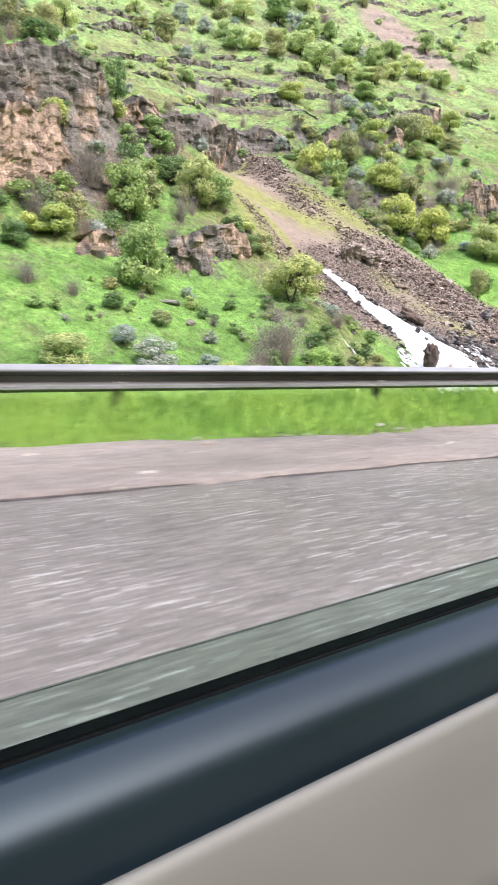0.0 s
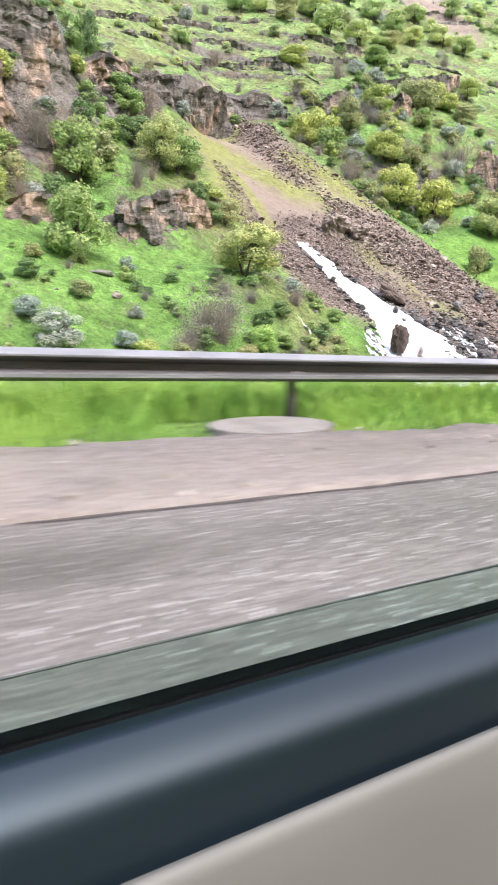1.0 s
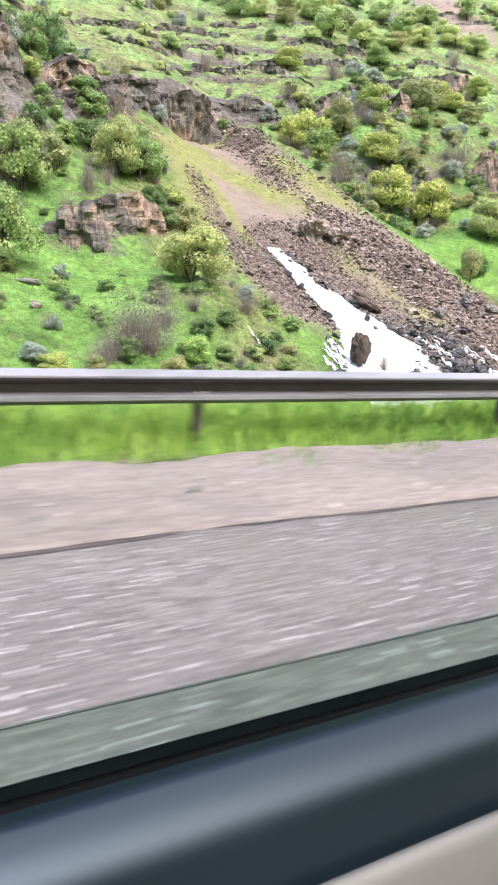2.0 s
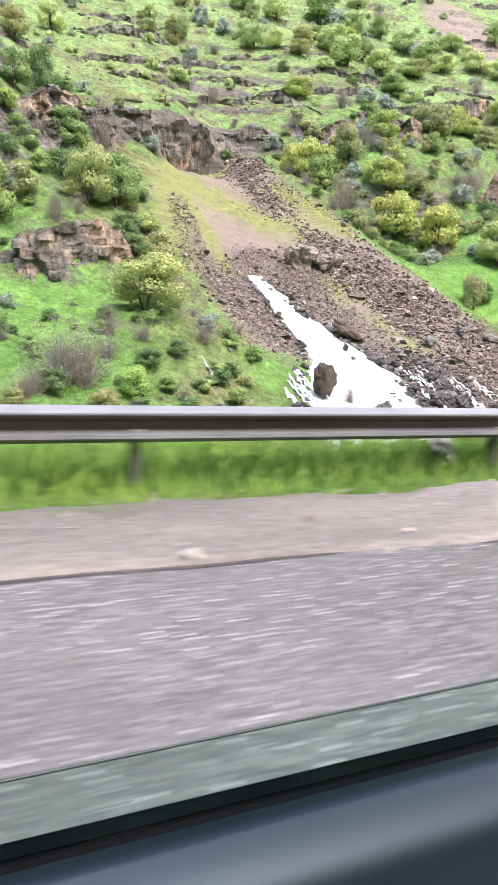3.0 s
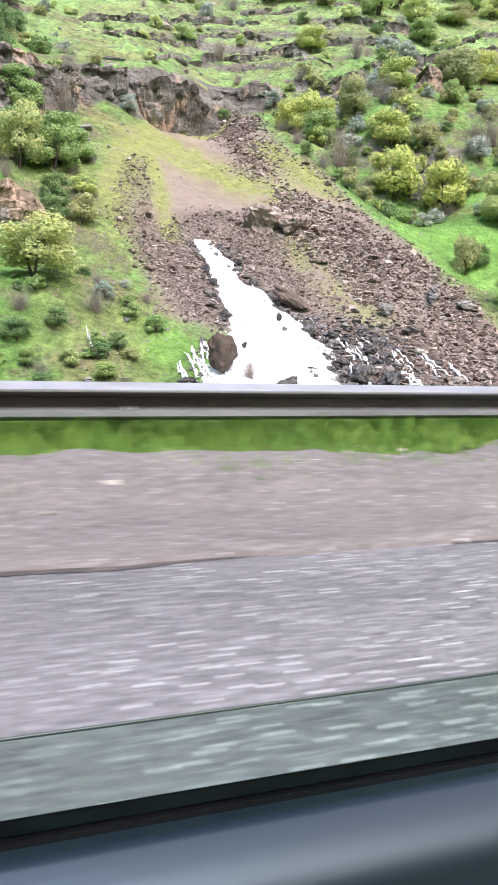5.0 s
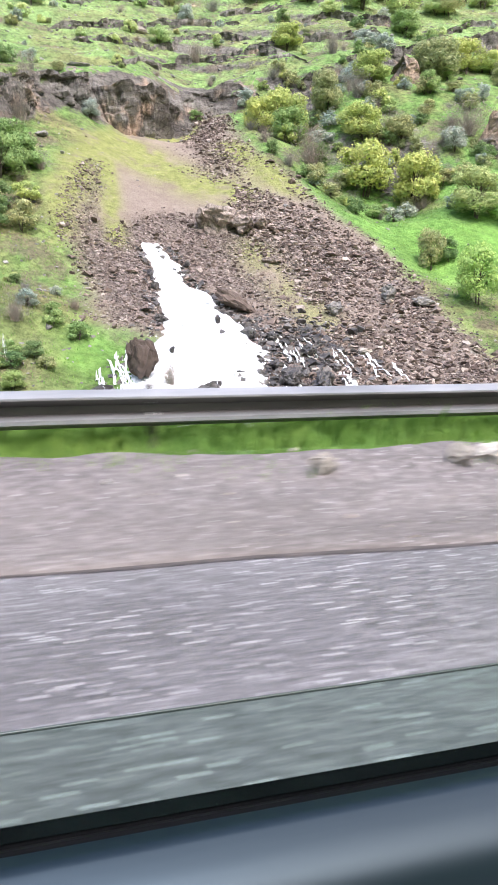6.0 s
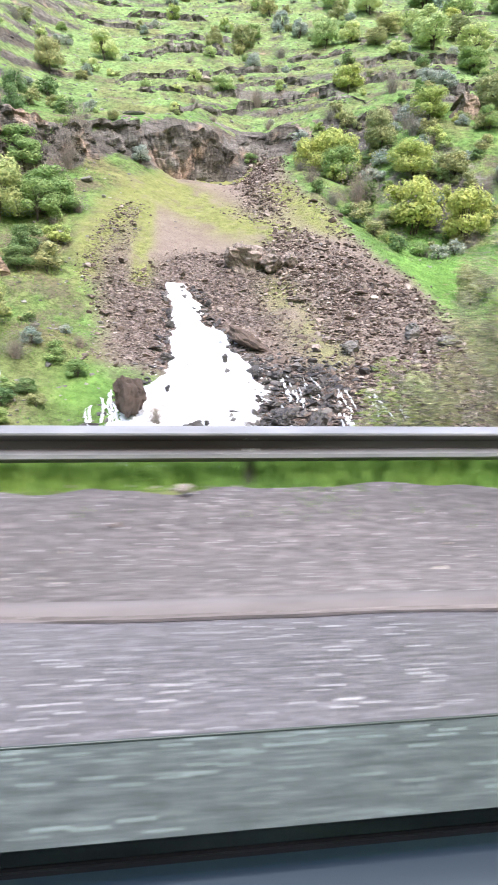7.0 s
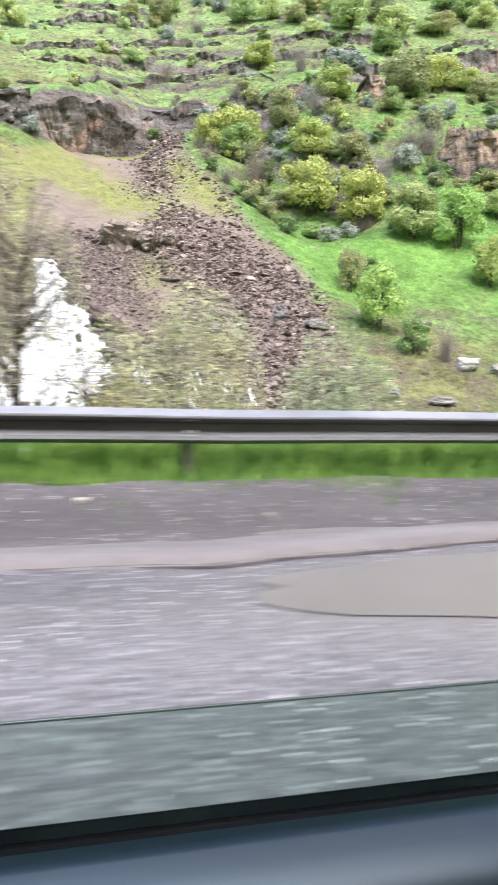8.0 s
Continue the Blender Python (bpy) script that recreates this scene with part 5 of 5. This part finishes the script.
# clumps of low brush in the lower field
for k, (sort, x, y, w, h) in enumerate([("dark", 41.5, 51.5, 3.2, 1.7), ("bare", 46.5, 55.5, 3.4, 2.3), ("dark", 49.5, 54.5, 3.0, 1.5), ("bare", 39.5, 50.5, 3.0, 2.0), ("dark", 52.5, 56.0, 2.6, 1.3), ("olive", 44.5, 49.5, 3.0, 1.5),
                                        ("green", 50.2, 52.0, 2.4, 1.3), ("bare", 37.0, 54.5, 2.2, 1.3), ("olive", 33.5, 56.5, 2.6, 1.1), ("dark", 30.0, 58.5, 2.8, 1.1), ("bare", 27.5, 61.0, 3.0, 1.6), ("green", 55.0, 50.5, 2.4, 1.4), ("dark", 56.5, 54.5, 2.2, 1.1)]):
    plant(sort, k, x, y, w, h, 0.9 * k, 0)
for k, (x, y, w, sort) in enumerate([(44.6, 71.4, 2.4, "dark"), (46.6, 71.8, 2.0, "bare"), (48.4, 72.2, 2.6, "green"), (50.4, 72.0, 2.2, "olive"), (52.6, 71.6, 1.8, "dark"), (60.0, 104.0, 2.0, "bare"), (57.4, 97.6, 3.0, "green"), (63.4, 105.0, 2.0, "olive"), (78.0, 114.0, 1.6, "bare"), (55.6, 95.4, 2.2, "dark"), (72.4, 110.4, 1.3, "olive")]):
    plant(sort, k, x, y, w, 0.7 * w, 1.3 * k, 0)


# ---- trees on the bank behind the rail ----
def bank_tree(x, y, width, top, seed, label, leaf, leaves, low=0.3, stems=1, twiggy=0.4, broad=1.7):
    """A slender tree: a leader, rising limbs, and a haze of fine twigs and small leaves."""
    z = float(ground_z(np.array(x), np.array(y)))
    height = top - z
    ob = thing("bank_tree", None, pose(x, y, z), label=label, category="tree", group="trees behind the guard rail")
    r = np.random.default_rng(seed)
    vs, fs, limbs = [], [], []
    for stem in range(stems):
        aim = np.array([r.normal(0, 0.14), r.normal(0, 0.14), 1.0]) * (1 if stems > 1 else (0.4, 0.4, 1))
        lead = [np.array([r.normal(0, 0.05), r.normal(0, 0.05), -0.3])]
        for k in range(9):
            lead.append(lead[-1] + (aim + np.array([r.normal(0, 0.06), r.normal(0, 0.06), 0])) * (height * 0.93 + 0.3) / 9)
        rad = 0.019 * height / math.sqrt(stems)
        for k in range(9):
            tube(vs, fs, lead[k], lead[k + 1], rad * (1 - k / 9.5), rad * (1 - (k + 1) / 9.5), 7)
        for k in range(26 // stems + 6):
            f = r.uniform(low, 0.97)
            j = min(int(f * 9), 8)
            a = lead[j] + (lead[j + 1] - lead[j]) * (f * 9 - j)
            ang = r.uniform(0, 6.283)
            n = width * 0.62 * math.sqrt(max(0.06, 1 - ((f - 0.5) / 0.55) ** 2)) * r.uniform(0.6, 1.1)
            out = np.array([math.cos(ang), math.sin(ang), r.uniform(0.5, 1.3)])
            mid = a + out / np.linalg.norm(out) * n * 0.5
            b = mid + (out * (0.7, 0.7, 1.3) / 1.2 + 0.15 * r.normal(size=3)) * n * 0.4
            tube(vs, fs, a, mid, rad * (0.12 + 0.4 * (1 - f)), rad * (0.1 + 0.18 * (1 - f)), 5)
            tube(vs, fs, mid, b, rad * (0.1 + 0.18 * (1 - f)), rad * 0.06, 4)
            limbs += [(a, mid), (mid, b), (mid, b)]
    piece("trunk", mesh_of("trunk", vs, fs, BARK, True), ob)
    tv, lv = [], []
    foot, ends = np.array([a for a, b in limbs]), np.array([b for a, b in limbs])
    while len(lv) < 4 * leaves:
        # a point of the ragged crown, joined to the limb that ends nearest
        q = r.normal(size=3)
        q = q / np.linalg.norm(q) * r.uniform(0.05, 1) ** 0.45
        p = np.array([q[0] * width / 2, q[1] * width / 2, height * ((1 + low) / 2 + q[2] * (1 - low) / 2)])
        if noise.noise(Vector(p * 2.1) + Vector((seed, 0, 0))) < r.uniform(-0.45, 0.35):
            continue
        j = int(np.argmin(np.sum((ends - p) ** 2, 1)))
        d = p - ends[j] + 0.25 * (ends[j] - foot[j])
        d = d / (np.linalg.norm(d) + 1e-6) + 0.35 * r.normal(size=3)
        base = p - d / np.linalg.norm(d) * r.uniform(0.15, 0.5)
        if r.uniform() < twiggy:
            side = np.cross(d, r.normal(size=3))
            side = side / np.linalg.norm(side) * 0.006
            tv += [base - side, base + side, p]
        e, g = r.normal(size=3), r.normal(size=3)
        e, g = e / np.linalg.norm(e) * r.uniform(0.014, 0.04) * broad, g / np.linalg.norm(g) * 0.015 * broad
        lv += [p - e, p + g, p + e, p - g]
    piece("twig_mass", mesh_of("twig_mass", tv, np.arange(len(tv)).reshape(-1, 3).tolist(), LEAF["bare"]), ob, "fine brown twigs")
    piece("crown", mesh_of("crown", lv, np.arange(len(lv)).reshape(-1, 4).tolist(), LEAF[leaf]), ob)
    return ob


bank_tree(69.95, 12.1, 2.8, 1.9, 3, "half-bare tree with brown twigs behind the rail", "russet", 9000, 0.28, 1, 0.4, 1.2)
bank_tree(69.0, 13.3, 1.9, -0.35, 9, "pale green feathery sapling behind the rail", "hazel", 4500, 0.05, 2)
bank_tree(73.5, 14.6, 2.9, 0.35, 4, "pale green feathery sapling behind the rail", "hazel", 9000, 0.05, 3)
bank_tree(71.8, 14.2, 2.2, -0.4, 5, "pale green feathery sapling behind the rail", "hazel", 7000, 0.05, 2)
bank_tree(76.4, 14.5, 3.0, -0.5, 7, "pale green feathery sapling behind the rail", "hazel", 10000, 0.05, 3)
bank_tree(68.4, 14.0, 2.2, -0.6, 6, "low yellow-green sapling behind the rail", "yellow", 4500, 0.05, 3)

# ---- verge, shoulder and what lies on it ----
def blades(spots, heights, width, seed):
    r = np.random.default_rng(seed)
    n = len(spots)
    z = np.maximum(ground_z(spots[:, 0], spots[:, 1]), 0 * spots[:, 0] - 99)
    p = np.stack([spots[:, 0], spots[:, 1], z - 0.02], -1)
    a = r.uniform(0, 6.283, n)
    side = np.stack([np.cos(a), np.sin(a), 0 * a], -1) * (width * r.uniform(0.6, 1.4, n))[:, None]
    lean = r.normal(0, 0.32, (n, 2)) * heights[:, None]
    mid = p + np.stack([lean[:, 0] * 0.35, lean[:, 1] * 0.35, heights * 0.6], -1)
    tip = p + np.stack([lean[:, 0], lean[:, 1], heights], -1)
    v = np.stack([p - side, p + side, mid + side * 0.8, tip, mid - side * 0.8], 1).reshape(-1, 3)
    k = 5 * np.arange(n)[:, None]
    return v, np.concatenate([k + np.arange(5)], 1).tolist()


vr = np.random.default_rng(9)
n = 66000
bx = vr.uniform(-2, 86, n)
front, behind = verge(bx), 1.6
by = rail_y(bx) - front - 0.12 + 0.5 * fbm(bx / 1.5, 0 * bx, 91) + 0.4 * fbm(bx / 0.35, 0 * bx, 92) + (front + behind) * vr.uniform(0, 1, n) ** 0.8
bh = (0.10 + 0.32 * np.clip((by - rail_y(bx) + front) / 0.7, 0, 1)) * vr.uniform(0.5, 1.25, n)
bh = np.where((bx > 14.2) & (bx < 16.15) & (by > rail_y(bx) - 1.1) & (by < rail_y(bx) + 0.05), 0.04, bh)
near = bx + vr.normal(0, 5, n) < 30
for part_of, mat, label in ((near, BLADE, "bright green long grass under the guard rail"), (~near, DEEP_BLADE, "deep green grass in the dirt under the guard rail")):
    thing("verge_grass", mesh_of("verge_grass", *blades(np.stack([bx, by], -1)[part_of], bh[part_of], 0.011, 10), mat), label=label, category="grass", kind="stuff")
# single tufts and grit that stray onto the gravel
n = 9000
tx = vr.uniform(24, 82, n)
ty = rail_y(tx) - verge(tx) - 0.02 - 0.36 * np.abs(vr.normal(size=n))
ok = fbm(tx / 0.7, ty / 0.4, 95) > 0.04
thing("stray_grass", mesh_of("stray_grass", *blades(np.stack([tx, ty], -1)[ok], vr.uniform(0.08, 0.2, ok.sum()), 0.009, 12), DEEP_BLADE), label="sparse grass tufts straying onto the gravel", category="grass", kind="stuff")
n = 3800
gx2 = vr.uniform(2, 80, n)
gy2 = rail_y(gx2) - verge(gx2) - 0.1 - vr.uniform(0, 1, n) ** 1.4 * 2.0
gv, gf = heap(np.stack([gx2, gy2], -1), vr.lognormal(-3.5, 0.5, n), 0.2)
gv[:, 2] = gv[:, 2] + 0.05
thing("grit", mesh_of("grit", gv, gf, PALE_STONE), label="pale grit and pebbles strewn over the gravel shoulder", category="grit", kind="stuff")
n = 26000
sx, sy = vr.uniform(18, 125, n), vr.uniform(47, 96, n)
ok = (fan(sx, sy) < 0.15) & (fbm(sx / 5, sy / 5, 93) > -0.12)
tv, tf = blades(np.stack([sx, sy], -1)[ok], vr.uniform(0.08, 0.26, ok.sum()), 0.035, 11)
thing("slope_grass", mesh_of("slope_grass", tv, tf, DEEP_BLADE), label="tufts of fresh green grass on the hillside", category="grass", kind="stuff")


def pebble(x, out, s, mat, label, seed, name="stone", category="stone", group="stones on the shoulder"):
    """A loose stone on the shoulder, out metres in front of the rail."""
    y = float(rail_y(x)) - out
    z = float(road_z(x) + berm(x, y)) + 0.02
    me = broken(name, seed, 1, 3)
    me.materials.append(mat)
    return thing(name, me, Matrix.LocRotScale((x, y, z + 0.3 * s), Euler((0.2 * seed, 0.1, seed)), (s * 1.3, s, s)), label=label, category=category, group=group)


pebble(58.38, 1.02, 0.27, PALE_STONE, "pale broken stone at the grass edge", 61)
pebble(58.70, 1.0, 0.25, PALE_STONE, "pale broken stone at the grass edge", 62)
pebble(57.15, 1.05, 0.2, PALE_STONE, "pale stone lying on the gravel shoulder", 63)
pebble(54.4, 1.55, 0.14, PALE_STONE, "small pale stone on the gravel shoulder", 64)
pebble(53.6, 1.85, 0.10, GREY_STONE, "small grey stone on the gravel shoulder", 65)
pebble(35.55, -0.35, 0.46, PALE_STONE, "pale block of stone under the guard rail", 67)
pebble(63.4, 0.7, 0.14, PALE_STONE, "small pale stone on the gravel shoulder", 69)
pebble(60.9, 1.2, 0.10, PALE_STONE, "small pale stone on the gravel shoulder", 70)
for k in range(46):
    pebble(rnd.uniform(2, 78), rnd.uniform(0.5, 2.2), rnd.uniform(0.03, 0.08), rnd.choice([PALE_STONE, GREY_STONE, STONE]), "small pebble on the gravel shoulder", 400 + k)

# broken seam where the asphalt meets the shoulder
seam = thing("seam", None, label="dark broken crack along the edge of the asphalt", category="crack", kind="structure")
x = -6.0
while x < 90:
    n = rnd.uniform(1.5, 6.0)
    xs = np.arange(x, x + n, 0.2)
    mid = seam_y(xs) - 0.015
    w = 0.028 * (0.4 + 1.6 * lattice(xs / 0.5, 0 * xs, 97)) * np.minimum(1, np.minimum(xs - x, x + n - xs) / 0.4 + 0.1)
    v = np.concatenate([np.stack([xs, mid - w, road_z(xs) + 0.004], -1), np.stack([xs, mid + w, road_z(xs) + 0.006], -1)])
    m = len(xs)
    piece("crack", mesh_of("crack", v, [(i, i + 1, m + i + 1, m + i) for i in range(m - 1)], CRACK), seam)
    x += n + rnd.uniform(0.1, 1.2)


def puddle(x, y, rx, ry, seed, mat=MUD, label="shallow muddy brown puddle on the road", lift=0.008):
    vs = [(x, y, float(road_z(x)) + lift)]
    for i in range(40):
        a = 6.2832 * i / 40
        k = 1 + 0.5 * float(fbm(np.array(math.cos(a) * 1.5 + seed), np.array(math.sin(a) * 1.5), 98))
        px, py = x + rx * k * math.cos(a), y + ry * k * math.sin(a)
        vs.append((px, py, float(road_z(px)) + lift))
    return thing("puddle", mesh_of("puddle", vs, [(0, 1 + i, 1 + (i + 1) % 40) for i in range(40)], mat), label=label, category="puddle")


puddle(75.3, 3.4, 3.4, 0.72, 1)
puddle(72.95, 4.42, 0.75, 0.11, 4, label="narrow muddy puddle behind the silt edge", lift=0.045)

# pale silt washed up along the edge of the asphalt
xs = np.arange(60.5, 82, 0.25)
mid = seam_y(xs)
w = 0.02 + (0.08 * lattice(xs / 1.8, 0 * xs, 99) + 0.10 * np.clip((xs - 68.5) / 1.5, 0, 1)) * np.clip((xs - 60) / 4, 0, 1)
v = np.concatenate([np.stack([xs, mid + 0.02, road_z(xs) + 0.058], -1), np.stack([xs, mid + 0.02 + w, road_z(xs) + 0.072], -1), np.stack([xs, mid + 0.02 + 2 * w, road_z(xs) + 0.05], -1), np.stack([xs, mid - 0.005, road_z(xs) + 0.0], -1)])
m = len(xs)
thing("silt_ridge", mesh_of("silt_ridge", v, [(a * m + i, a * m + i + 1, b * m + i + 1, b * m + i) for a, b in ((3, 0), (0, 1), (1, 2)) for i in range(m - 1)], SILT, True), label="pale silt washed up along the asphalt edge", category="silt")

# concrete apron of a drain
ap = []
for k in range(20):
    a = 6.2832 * k / 20
    ax = 15.4 + 0.75 * math.cos(a) + 0.2 * math.sin(a)
    ap.append((ax, float(rail_y(ax)) - 0.52 + 0.5 * math.sin(a)))
av = [(x, y, float(road_z(x)) + h) for h in (-0.1, 0.03) for x, y in ap]
thing("drain_apron", mesh_of("drain_apron", av, [tuple(range(20, 40))] + [(k, (k + 1) % 20, 20 + (k + 1) % 20, 20 + k) for k in range(20)], CONCRETE), label="pale concrete drain apron in the grass verge", category="drain apron")

# a scrap of blue litter
lit = bmesh.new()
bmesh.ops.create_grid(lit, x_segments=8, y_segments=5, size=0.5)
for v in lit.verts:
    v.co = Vector((v.co.x * 0.2, v.co.y * 0.1, 0.03 + 0.05 * noise.noise(v.co * 3)))
me = bpy.data.meshes.new("litter")
lit.to_mesh(me)
lit.free()
me.materials.append(material("blue_plastic", lambda n: n.colour(n.ramp(n.noise(9), (0.3, (0.07, 0.10, 0.30)), (0.7, (0.16, 0.22, 0.5)))), 0.4))
thing("litter", me, pose(54.2, float(rail_y(54.6)) - 0.74, float(road_z(54.6) + berm(54.6, rail_y(54.6) - 0.74)) + 0.05, 0, 0, 20), label="crumpled scrap of blue plastic litter", category="litter")
